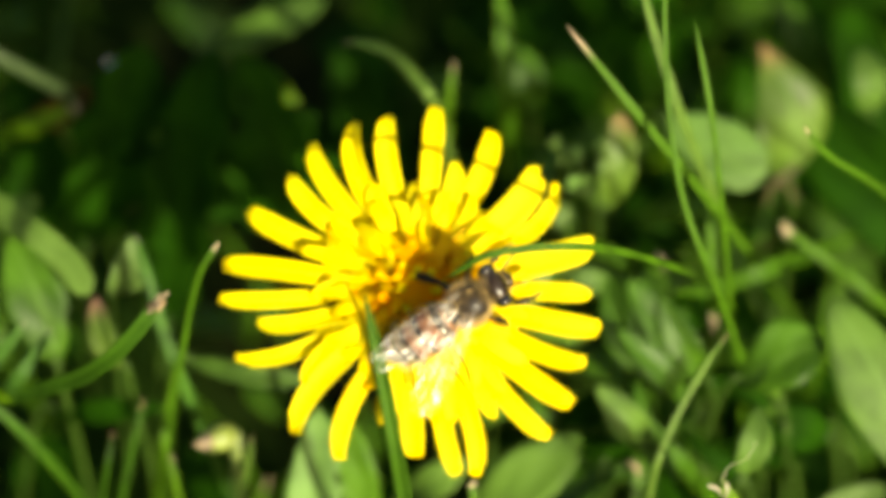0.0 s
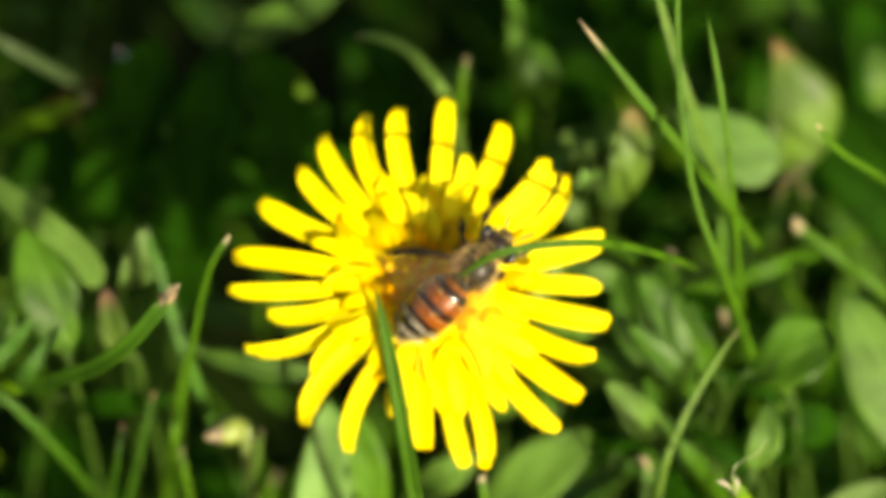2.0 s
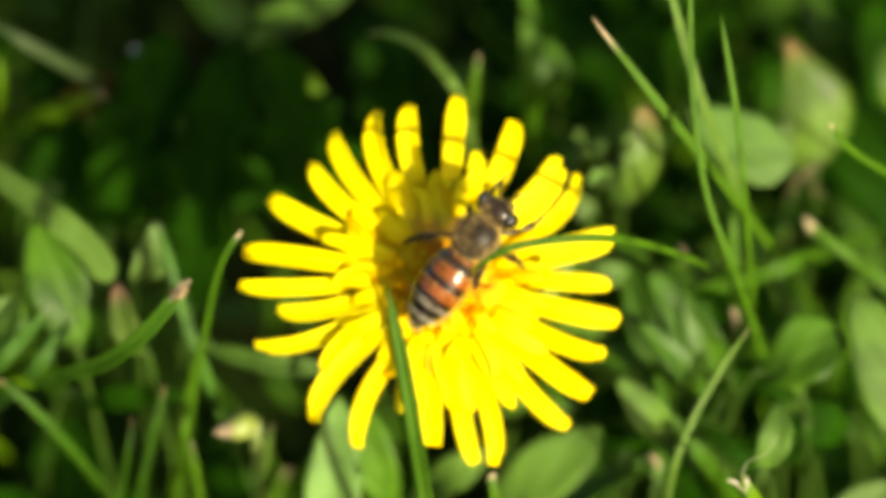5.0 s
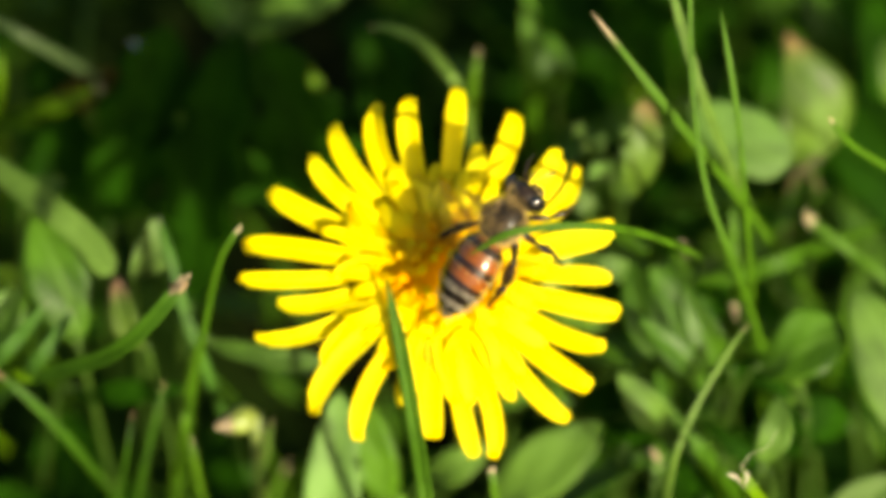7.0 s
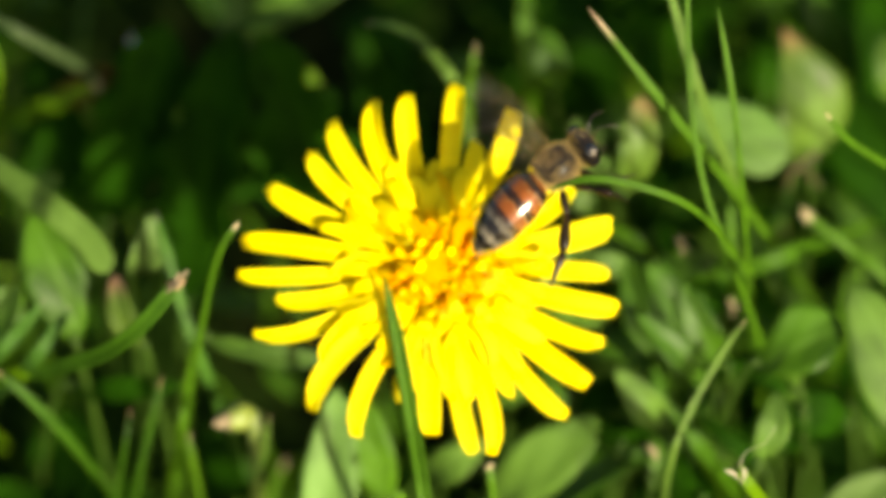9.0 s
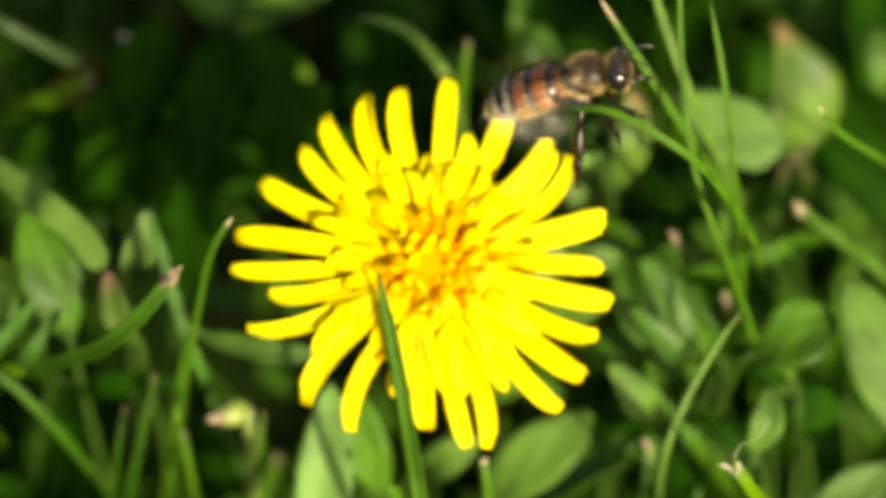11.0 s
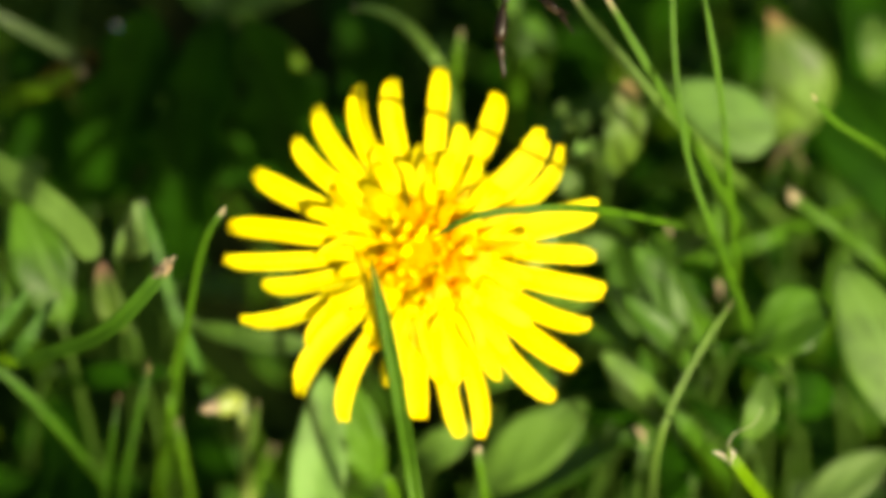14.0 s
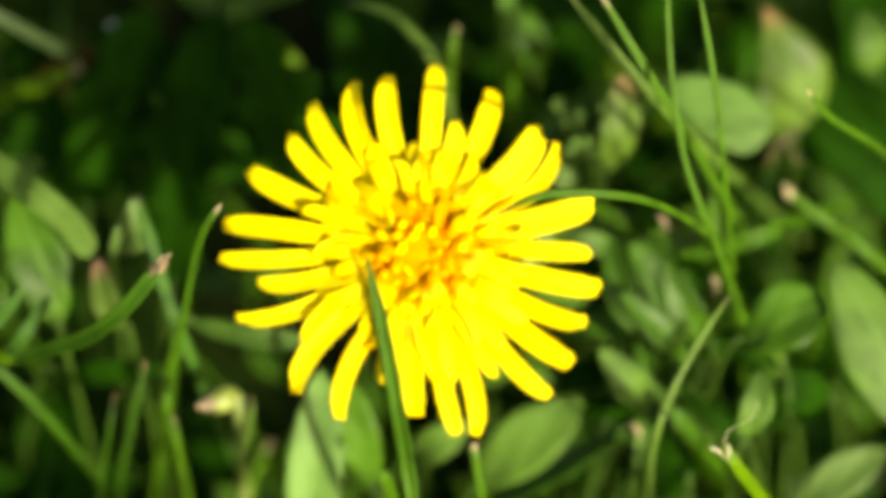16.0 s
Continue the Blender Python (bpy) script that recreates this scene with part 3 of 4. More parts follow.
def leg_part(bee, name, root, joints, radii, label=""):
    """A leg from its hip: femur, tibia and tarsus along the given joints (relative to the hip)."""
    at = Matrix.Translation(Vector(root) * MM)
    p = [Vector((0, 0, 0)), *[Vector(j) for j in joints]]
    bm = bmesh.new()
    tube(bm, curve_points(p[:2], 6), [radii[0] * f for f in (0.6, 1, 1.1, 1.1, 1, 0.85, 0.6)], 8)
    leg = part(name, bm, LEG, bee, label, at)
    bm = bmesh.new()
    tube(bm, curve_points(p[1:3], 6), [radii[1] * f for f in (0.55, 0.75, 0.95, 1.15, 1.25, 1.2, 0.7)], 8)
    fur(bm, (p[1] + p[2]) / 2, (radii[1] * 1.1,) * 3, 40, 0.4, 3)
    part("tibia", bm, LEG, leg)
    bm = bmesh.new()
    mid = p[2].lerp(p[3], 0.5)
    tube(bm, curve_points([p[2], mid, p[3]], 8), [radii[2] * f for f in (0.8, 1.3, 1.35, 1.2, 0.7, 0.8, 0.55, 0.6, 0.3)], 7)
    part("tarsus", bm, LEG, leg)
    return leg


ABDOMEN = [(0.0, 0.5), (0.05, 1.3), (0.13, 1.85), (0.26, 2.14), (0.42, 2.2), (0.57, 2.08), (0.71, 1.74), (0.85, 1.16), (0.94, 0.62), (1.0, 0.1)]


def abdomen_row(s):
    k = max(i for i in range(len(ABDOMEN) - 1) if ABDOMEN[i][0] <= s)
    (s0, r0), (s1, r1) = ABDOMEN[k], ABDOMEN[k + 1]
    f = (s - s0) / (s1 - s0)
    f = f * f * (3 - 2 * f) * 0.35 + f * 0.65
    return Vector((0, -1.6 - 7.9 * s, -0.1 - 1.3 * s * s)), (r0 + (r1 - r0) * f) * 0.95


def honey_bee():
    bee = anchor("honey_bee", pose(0, 0, 0.06))
    tagged(bee, "honey bee with orange and dark banded abdomen and fuzzy thorax", "insect")
    bm = bmesh.new()
    ball(bm, (0, 0, 0), (1.72, 1.85, 1.65), u=28, v=18)
    thorax = part("thorax", bm, CHITIN_GREY, bee, "dark thorax with short tan fur")
    bm = bmesh.new()
    fur(bm, (0, 0, 0), (1.68, 1.8, 1.6), 3000, 0.55, 1, zone=lambda d: not (d.z > 0.2 and abs(d.y) < 0.8 and abs(d.x) < 0.8) or random.Random(int(d.x * 9999)).random() < 0.16)
    part("thorax_fur", bm, FUR, thorax)
    bm = bmesh.new()
    ball(bm, (0, -1.3, 1.1), (1.0, 0.35, 0.3))
    part("scutellum", bm, CHITIN_GREY, thorax)
    # abdomen: six overlapping plates
    stops = [0.0, 0.13, 0.36, 0.57, 0.74, 0.88, 1.0]
    mats = [TERGITE_BROWN, TERGITE_ORANGE, TERGITE_ORANGE, TERGITE_DARK, TERGITE_DARK, TERGITE_DARK]
    for k in range(6):
        bm = bmesh.new()
        rows = []
        a, b = stops[k], min(1.0, stops[k + 1] + 0.025)
        for i in range(9):
            s = a + (b - a) * i / 8
            c, r = abdomen_row(s)
            r += 0.07 * i / 8 * (1 if k < 5 else 1 - i / 8)
            rows.append([bm.verts.new((c + Vector((r * math.cos(q), 0, r * 0.92 * math.sin(q)))) * MM) for q in [2 * math.pi * j / 30 for j in range(30)]])
        grid_faces(bm, rows, close=True)
        if k == 5:
            bm.faces.new(rows[-1])
        part("abdomen_plate", bm, mats[k], bee)
        bm = bmesh.new()
        c, r = abdomen_row(stops[k] + 0.03)
        rng = random.Random(k)
        for j in range((420, 90, 80, 400, 400, 80)[k]):
            q = rng.uniform(0, 2 * math.pi)
            s = min(0.99, stops[k] + rng.uniform(0.0, 0.045 if k < 3 else 0.075))
            c, r = abdomen_row(s)
            d = Vector((math.cos(q), 0, 0.92 * math.sin(q)))
            p = c + d * (r + 0.03)
            tip = p + (d * 0.55 + Vector((rng.gauss(0, 0.2), -0.9, rng.gauss(0, 0.2)))).normalized() * rng.uniform(0.25, 0.5)
            w = Vector((-math.sin(q), 0, math.cos(q))) * 0.022
            va, vb, vc = (bm.verts.new(v * MM) for v in (p - w, p + w, tip))
            bm.faces.new((va, vb, vc))
        for j in range((0, 260, 260, 240, 160, 60)[k]):
            # longer hair along the flanks and the belly
            q = rng.uniform(math.pi * 0.97, math.pi * 2.03)
            c, r = abdomen_row(min(0.99, rng.uniform(stops[k], stops[k + 1])))
            d = Vector((math.cos(q), 0, 0.92 * math.sin(q)))
            p = c + d * (r + 0.03)
            tip = p + (d * 0.7 + Vector((rng.gauss(0, 0.2), -0.8, rng.gauss(0, 0.2)))).normalized() * rng.uniform(0.3, 0.6)
            w = Vector((-math.sin(q), 0, math.cos(q))) * 0.02
            bm.faces.new([bm.verts.new(v * MM) for v in (p - w, p + w, tip)])
        part("fur_band", bm, FUR_GREY if k > 2 else FUR, bee)
    # head
    bm = bmesh.new()
    ball(bm, (0, 2.6, -0.45), (1.7, 1.0, 1.6), pose(0, 0, 0, -18), u=24, v=16)
    ball(bm, (0, 3.35, -1.55), (0.7, 0.45, 0.55))
    head = part("head", bm, CHITIN, bee, "black glossy head with pale fuzz")
    bm = bmesh.new()
    fur(bm, (0, 2.6, -0.45), (1.55, 1.0, 1.55), 620, 0.4, 8)
    part("face_fur", bm, FUR, head)
    for sgn in (-1, 1):
        bm = bmesh.new()
        ball(bm, (1.4 * sgn, 2.65, -0.35), (0.6, 0.82, 1.2), pose(0, 0, 0, -20, 0, -12 * sgn), u=20, v=14)
        part("eye", bm, EYE_BLACK, head, "large glossy black eye")
        bm = bmesh.new()
        tube(bm, curve_points([(0.35 * sgn, 3.45, -0.1), (0.55 * sgn, 4.0, 0.55), (0.7 * sgn, 4.4, 0.8)], 6), [0.08] * 7, 7)
        tube(bm, curve_points([(0.7 * sgn, 4.4, 0.8), (1.0 * sgn, 5.1, 0.65), (1.3 * sgn, 5.8, 0.1)], 8), [0.07, 0.08, 0.08, 0.08, 0.08, 0.08, 0.08, 0.07, 0.04], 7)
        part("antenna", bm, CHITIN, head)
    # legs: hip place, joints, thickness
    for sgn in (-1, 1):
        leg_part(bee, "front_leg", (0.8 * sgn, 1.2, -1.5), [(1.1 * sgn, 1.0, -1.1), (1.5 * sgn, 2.2, -2.0), (1.5 * sgn, 3.3, -2.6)], (0.26, 0.22, 0.14))
    leg_part(bee, "middle_leg", (-1.1, 0.0, -1.6), [(-1.2, 0.3, -1.0), (-1.9, 0.8, -2.2), (-2.4, 0.8, -3.2)], (0.3, 0.26, 0.16))
    middle = leg_part(bee, "middle_leg", (1.1, 0.0, -1.6), [(1.9, 0.2, -0.5), (3.7, 0.6, -1.2), (5.6, 0.4, -1.6)], (0.3, 0.28, 0.17))
    leg_part(bee, "hind_leg", (-1.1, -0.9, -1.5), [(-1.7, -1.0, -0.2), (-3.6, -3.0, -0.9), (-4.9, -5.4, -1.9)], (0.28, 0.3, 0.2))
    right = leg_part(bee, "hind_leg", (1.1, -0.9, -1.5), [(1.7, -1.0, -0.5), (3.8, -3.0, -0.9), (5.4, -5.6, -1.1)], (0.33, 0.42, 0.3))
    wings = []
    for sgn in (1, -1):
        bm = wing_mesh(9.2, 3.0, sgn, 0.5)
        wing = part("wing", bm, WING, bee, "clear brown-veined wing", Matrix.Translation(Vector((1.1 * sgn, 0.5, 1.15)) * MM))
        part("vein", vein_mesh(9.2, 3.0, sgn, 0.5), VEIN, wing)
        bm = wing_mesh(6.4, 1.9, sgn, 0.6)
        part("hind_wing", bm, WING, wing, at=Matrix.Translation(Vector((0.1 * sgn, -1.4, -0.1)) * MM) @ pose(0, 0, 0, 0, 0, -14 * sgn))
        wings.append(wing)
    return bee, wings, right, middle


BEE, WINGS, HIND_LEG, MIDDLE_LEG = honey_bee()

# ---- grass blades that stand out ----
# the long arching blade that the bee pushes; its own space starts at its tip
ARCH_TIP = Vector((-0.1, -9.7, 67.9))
bm = bmesh.new()
ribbon(bm, curve_points([Vector(p) - ARCH_TIP for p in ((26.1, 35.2, 1.0), (23.0, 20.7, 24.9), (21.0, 10.1, 41.9), (18.7, 2.5, 54.9), (11.2, -5.0, 67.9), (3.6, -8.2, 70.2), (-0.1, -9.7, 67.9))], 40), 0.64, 0.14, 0.3, roll=10, blunt=9.0)
ARCHING = tagged(linked("grass_blade", bm, GRASS), "long green grass blade arching over the flower", "grass", "grass blades in the lawn")
# the tall blade with a dry tip that sways as the bee leaves
SWAY_ROOT = Vector((21.6, 10.1, 57.4))
bm = bmesh.new()
ribbon(bm, curve_points([Vector(p) - SWAY_ROOT for p in ((41.2, 21.7, -1.7), (31.6, 12.4, 33.3), (24.9, 9.8, 51.4), (18.5, 11.2, 62.6), (12.1, 15.8, 69.9))], 34), 0.74, 0.16, 0.4, blunt=6.0)
SWAYING = tagged(linked("grass_blade", bm, GRASS_DRY_TIP), "tall green grass blade with a dry beige tip", "grass", "grass blades in the lawn")

# the pale blade that swings aside after the bee has gone
SWING_ROOT = Vector((25.5, 12.1, 48.1))
bm = bmesh.new()
ribbon(bm, curve_points([Vector(p) - SWING_ROOT for p in ((34.5, 21.9, 7.6), (29.1, 16.1, 32.0), (23.1, 14.6, 54.2), (20.3, 18.1, 62.0), (18.1, 23.0, 68.3))], 34), 0.82, 0.16, 0.35, roll=10, blunt=5.0)
SWINGING = tagged(linked("grass_blade", bm, GRASS_PALE), "pale grey-green glossy grass blade behind the stalks", "grass", "grass blades in the lawn")

blade("slender upright green grass blade with a pale tip", [(22.4, 15.6, 70.9), (24.0, 10.1, 64.3), (25.6, 5.3, 53.4), (28.4, 5.7, 30.6), (32.7, 2.4, 4.4)], 0.52, blunt=9.0)
blade("long thin green grass stalk", [(19.8, 19.0, 76.3), (20.2, 11.4, 67.4), (21.7, 5.6, 59.4), (25.1, 1.7, 50.2), (31.7, 0.5, 25.2), (36.0, -0.5, 2.8)], 0.52, blunt=9.0)
blade("green grass blade with a fine tip", [(31.5, 9.5, 63.9), (33.9, 9.0, 60.2), (39.9, 11.0, 50.9), (54.7, 19.8, 20.2)], 0.62, GRASS_DRY_TIP, blunt=6.0)
blade("cut grass blade with a pale frayed end", [(31.9, 12.6, 42.6), (35.8, 10.6, 40.3), (42.4, 8.5, 34.5), (56.6, 15.1, 6.0)], 1.15, GRASS_DRY_TIP, cut=0.6)
blade("bent grass blade with a beige withered tip", [(25.6, -2.6, 51.2), (23.5, -5.5, 50.6), (20.7, -9.8, 48.2), (19.2, -12.7, 43.0), (20.4, -6.8, 16.5)], 0.64, GRASS_PALE)
blade("broad green grass blade standing before the flower", [(-4.5, -2.0, 57.3), (-3.3, -5.9, 53.3), (-2.1, -11.5, 49.0), (-0.8, -18.9, 44.2), (0.9, -25.8, 24.1)], 1.4, GRASS, fold=0.5, roll=-20)
blade("green grass blade bending to a pale tip", [(-16.1, 0.4, 62.1), (-17.9, -0.9, 59.0), (-19.7, -1.3, 49.5), (-22.0, -3.6, 35.6), (-25.0, -2.6, 7.3)], 0.62, GRASS_DRY_TIP, blunt=10.0)
blade("broad folded grass blade with a torn brown tip", [(-21.3, -2.7, 58.0), (-22.9, -4.0, 56.1), (-26.0, -5.0, 52.1), (-30.6, -3.8, 45.9), (-41.7, -1.1, 35.9)], 1.6, GRASS_SHADE, fold=0.55, cut=0.7, roll=15)
blade("bluish green grass blade with a pale point", [(-24.1, 8.2, 50.5), (-23.2, 5.2, 48.8), (-21.9, 1.6, 44.4), (-20.2, -1.1, 38.2), (-17.3, -2.2, 19.1)], 1.1, GRASS_BLUE)
blade("dark bluish grass blade leaning over", [(-33.1, 0.4, 49.4), (-35.4, -1.5, 47.2), (-39.2, -3.0, 42.9), (-49.0, 1.4, 21.1)], 1.2, GRASS_BLUE)
blade("wide pale grass blade in sun", [(-28.5, 5.7, 44.3), (-30.7, 8.5, 45.9), (-34.9, 11.5, 47.5), (-43.2, 18.6, 47.0)], 2.5, GRASS_SILVER, roll=4, blunt=14.0)
blade("short dark grass blade", [(-31.2, 1.3, 46.5), (-33.0, -1.0, 45.2), (-35.4, -2.4, 42.1), (-42.2, 1.3, 25.8)], 1.2, GRASS_BLUE)
blade("green grass blade leaning over", [(-37.9, -3.8, 44.7), (-34.8, -5.3, 41.5), (-31.8, -6.4, 35.1), (-28.8, -5.8, 21.6)], 0.95, GRASS_SHADE)
blade("yellowish green grass blade lying low", [(-30.0, -2.2, 43.3), (-33.5, -2.4, 42.1), (-37.6, -2.1, 40.0), (-43.9, 2.6, 28.8)], 1.2, GRASS_YELLOW)
blade("upright green grass blade", [(-23.9, -2.1, 40.0), (-25.1, -5.0, 36.0), (-27.0, -7.5, 27.6), (-29.7, -4.4, 6.3)], 0.7, GRASS_SHADE)
blade("grass blade with a withered beige tip", [(-26.6, -4.4, 38.5), (-27.3, -7.1, 35.8), (-28.8, -7.9, 26.2), (-31.1, -4.8, 7.2)], 0.5, GRASS_SHADE)
blade("short grass blade with a pale tip", [(-14.6, -5.4, 39.2), (-15.1, -6.9, 36.0), (-16.4, -7.0, 27.8), (-18.4, -3.5, 6.8)], 0.5, GRASS_PALE)
blade("yellow-green broad grass blade", [(-21.8, -5.4, 35.7), (-21.5, -7.1, 32.5), (-21.5, -6.7, 21.1), (-22.4, -4.4, 6.3)], 0.65, GRASS_DRY_TIP)
blade("grass blade standing among the stems", [(-20.9, -0.1, 43.4), (-22.0, -2.4, 37.4), (-23.1, -4.9, 31.4), (-25.8, -2.9, 9.4)], 0.75)
blade("dry-tipped grass blade behind the flower", [(3.3, 26.6, 48.4), (2.8, 24.8, 45.1), (2.5, 25.7, 35.2), (2.6, 30.6, 12.6)], 0.85, GRASS_DRY_TIP)
blade("arching grass blade behind the flower", [(-6.6, 28.1, 49.3), (-4.7, 27.0, 50.9), (-2.1, 24.9, 52.1), (-0.1, 22.6, 51.9), (1.4, 21.1, 49.9), (2.9, 24.5, 34.5), (3.3, 31.7, 15.6)], 1.05, GRASS_PALE)
blade("out-of-focus upright grass blade", [(7.4, 38.9, 45.1), (8.0, 33.2, 40.7), (8.3, 29.6, 32.8), (8.8, 37.1, 7.2)], 1.7, GRASS)
blade("greyish blade lying in the lawn", [(-40.5, 28.8, 50.8), (-36.5, 26.7, 49.6), (-32.4, 28.6, 41.5), (-29.0, 38.2, 19.3)], 1.2, GRASS_GREY)
blade("bright yellow-green grass blade in sun", [(-40.2, 30.4, 42.5), (-40.4, 28.5, 40.3), (-41.6, 27.6, 34.0), (-44.8, 30.9, 17.4)], 1.2, GRASS_YELLOW)
blade("yellow-green blade in the shade", [(-31.3, 29.7, 37.5), (-34.7, 29.4, 35.1), (-38.9, 30.5, 31.0), (-46.8, 35.8, 17.9)], 1.6, GRASS_YELLOW)
blade("low grass blade crossing the stalks", [(22.0, 7.7, 39.8), (26.1, 7.6, 40.9), (31.7, 9.7, 41.0), (41.0, 20.5, 27.6)], 1.5, GRASS)
blade("clipped green grass blade with a frayed white end", [(24.4, -15.7, 49.4), (26.1, -16.7, 46.5), (29.9, -15.1, 34.7), (37.5, -8.1, 4.1)], 1.25, GRASS_YELLOW, cut=0.4)
blade("cut grass stub with a brown end under the flower", [(4.1, -12.7, 44.2), (4.4, -14.0, 42.3), (5.0, -14.8, 36.1), (5.9, -10.4, 14.3)], 0.85, GRASS_DRY_TIP, cut=0.3)
blade("shaded upright grass blade", [(25.3, 13.3, 46.5), (25.4, 10.0, 43.5), (26.0, 8.2, 36.6), (28.8, 14.2, 12.4)], 0.9)
blade("low green blade at the lawn's edge", [(21.1, -5.9, 37.8), (23.0, -7.1, 34.7), (25.5, -7.0, 27.8), (30.5, -3.5, 6.8)], 1.8)
blade("slanting green blade among leaves", [(18.9, -1.5, 35.7), (21.3, -3.6, 32.1), (24.5, -3.5, 22.9), (29.4, -0.5, 2.8)], 1.6)
blade("green blade under the dandelion leaves", [(-3.9, -13.1, 40.5), (-3.1, -13.5, 38.0), (-2.1, -11.8, 25.1)], 1.0)
blade("yellowish blade beside the petals", [(-12.5, 33.7, 35.2), (-11.8, 31.6, 31.7), (-11.1, 30.0, 26.2), (-11.5, 34.6, 8.0)], 2.0, GRASS_YELLOW)
blade("faint green blade in the shade", [(-24.0, 26.8, 38.2), (-23.9, 23.9, 34.1), (-24.6, 22.4, 26.4), (-26.6, 24.8, 6.9)], 1.5, GRASS)

# slender blades of middle height between them
rng = random.Random(21)
for k in range(95):
    x, y = rng.uniform(-48, 48), rng.uniform(-34, 42)
    if -34 < x < 4 and y > 2 and rng.random() < 0.75 or x < -16 and y < 8 and k % 3:
        continue
    a, h = rng.uniform(0, 6.28), rng.uniform(14, 27)
    reach = h * rng.uniform(0.25, 0.9)
    way = Vector((math.cos(a), math.sin(a), 0)) * reach
    foot = Vector((x, y, -1.0))
    blade("slender green grass blade of middle height", [foot + way + Vector((0, 0, h * 0.9)), foot + way * 0.45 + Vector((0, 0, h * 0.7)), foot + way * 0.1 + Vector((0, 0, h * 0.3)), foot],
          rng.uniform(0.7, 1.3), rng.choice((GRASS, GRASS, GRASS_BLUE, GRASS_DRY_TIP, GRASS_YELLOW)), roll=rng.uniform(-60, 60))

# ---- broad leaves ----
leaf("pale green plantain leaf with a cut edge", (21.8, 22.8, 44.0), (31.1, 18.4, 42.6), 5.8, LEAF_BRIGHT, roll=-4, cup=0.06, fill=0.62, sharp=0.42, sag=0.6)
leaf("pale leaf with a brown withered tip", (34.1, 23.2, 33.9), (31.1, 31.6, 43.3), 8.4, LEAF_BROWN, roll=24, cup=0.12, fill=0.36, sharp=1.0)
leaf("green plantain leaf in half shade", (39.9, 35.2, 26.9), (34.6, 41.2, 37.3), 3.8, LEAF, roll=-20, cup=0.2)
# four leaves added over dark gaps, the shade painted into their green
leaf("leaf darkened for shade at the lawn's edge", (46.6, 17.5, 26.1), (36.3, 30.1, 36.7), 9.0, LEAF_SHADE, roll=-10)
leaf("leaf darkened for shade behind the stalks", (42.7, 23.1, 27.0), (39.4, 39.1, 38.4), 7.0, LEAF_SHADE, roll=12)
leaf("shade-darkened leaf low under the stalks", (36.7, 0.7, 27.9), (27.4, -2.8, 28.2), 5.0, LEAF_SHADE, roll=10)
leaf("shade-darkened leaf between the blades", (18.4, -6.7, 22.5), (25.4, -4.1, 26.3), 5.5, LEAF_SHADE, roll=-12)
leaf("small oval pale leaf in the lawn", (41.6, 28.1, 36.7), (40.5, 32.2, 41.4), 3.4, LEAF_PALE, sharp=0.55)
leaf("oval green leaf with a soft midrib", (27.3, -0.2, 37.5), (35.1, 1.9, 41.1), 6.2, LEAF, roll=-15, cup=0.22, fill=0.6)
leaf("large pale green plantain leaf", (44.2, -7.8, 32.3), (35.7, 4.8, 44.1), 7.0, LEAF_PALE, roll=6, cup=0.12, fill=0.5)
leaf("large pale leaf under the flower", (-9.8, -16.1, 27.3), (-8.9, -3.4, 40.4), 5.0, LEAF_BRIGHT, roll=4, cup=0.3, fill=0.5)
leaf("green leaf under the flower", (-4.4, -7.7, 25.2), (-7.6, -1.1, 34.8), 4.6, LEAF, roll=-6, cup=0.15)
leaf("broad green leaf under the petals", (4.4, -8.0, 25.1), (13.7, -3.0, 33.8), 5.6, LEAF_PALE, roll=-6, cup=0.15, fill=0.55)
leaf("dark green leaf in the lawn", (6.1, -8.3, 21.5), (18.7, -3.2, 30.2), 6.0, LEAF, roll=-38, cup=0.2)
leaf("pale oval leaf among grass", (-32.0, 2.8, 36.8), (-35.6, 11.2, 45.1), 5.6, LEAF, roll=2, cup=0.1)
leaf("green leaf at the grass edge", (-42.0, 1.2, 34.9), (-36.5, 5.7, 42.1), 5.2, LEAF, roll=10)
leaf("leaf with a pinkish withered rim", (-25.7, 1.5, 38.5), (-28.1, 5.5, 44.3), 2.8, LEAF_PINK, roll=-25, cup=0.4)
leaf("grey-green folded leaf among the grass", (-26.8, 7.5, 40.9), (-25.0, 9.5, 47.8), 3.2, LEAF_GREY, roll=30, cup=0.5)
leaf("small pale green upright leaf", (27.2, -9.7, 37.9), (28.6, -4.7, 41.9), 2.9, LEAF_PALE, roll=10, cup=0.4)
leaf("pale leaf behind the flower", (-20.0, 38.9, 31.3), (-8.6, 40.1, 38.9), 3.6, LEAF_PALE)
leaf("small pale leaf deep in the lawn", (10.8, 33.4, 30.4), (9.6, 36.0, 36.5), 3.4, LEAF)
leaf("grey-green leaf with a brown spot", (16.3, 16.1, 40.0), (18.0, 21.6, 47.8), 3.6, LEAF_BROWN, roll=10)
rng = random.Random(77)
for k in range(11):
    foot = Vector((15.7, 17.8, 37.6))
    tip = Vector((14.2, 17.2, 46.4)) + Vector((rng.uniform(-2.6, 2.8), rng.uniform(-2.2, 2.4), rng.uniform(-2.0, 1.2)))
    base = tip + (foot - tip).normalized() * rng.uniform(1.6, 2.6) + Vector((rng.uniform(-0.8, 0.8), rng.uniform(-0.8, 0.8), 0))
    leaf("small pale leaflet beside the flower", tuple(base), tuple(tip), rng.uniform(0.9, 1.6), LEAF_BRIGHT if k % 3 == 0 else LEAF_GREY, roll=rng.uniform(-40, 40), cup=0.3, sag=0.4)
leaf("pale leaf in sun beside the petals", (17.5, 8.9, 39.4), (11.6, 8.6, 42.7), 2.2, LEAF_PALE, roll=-6)
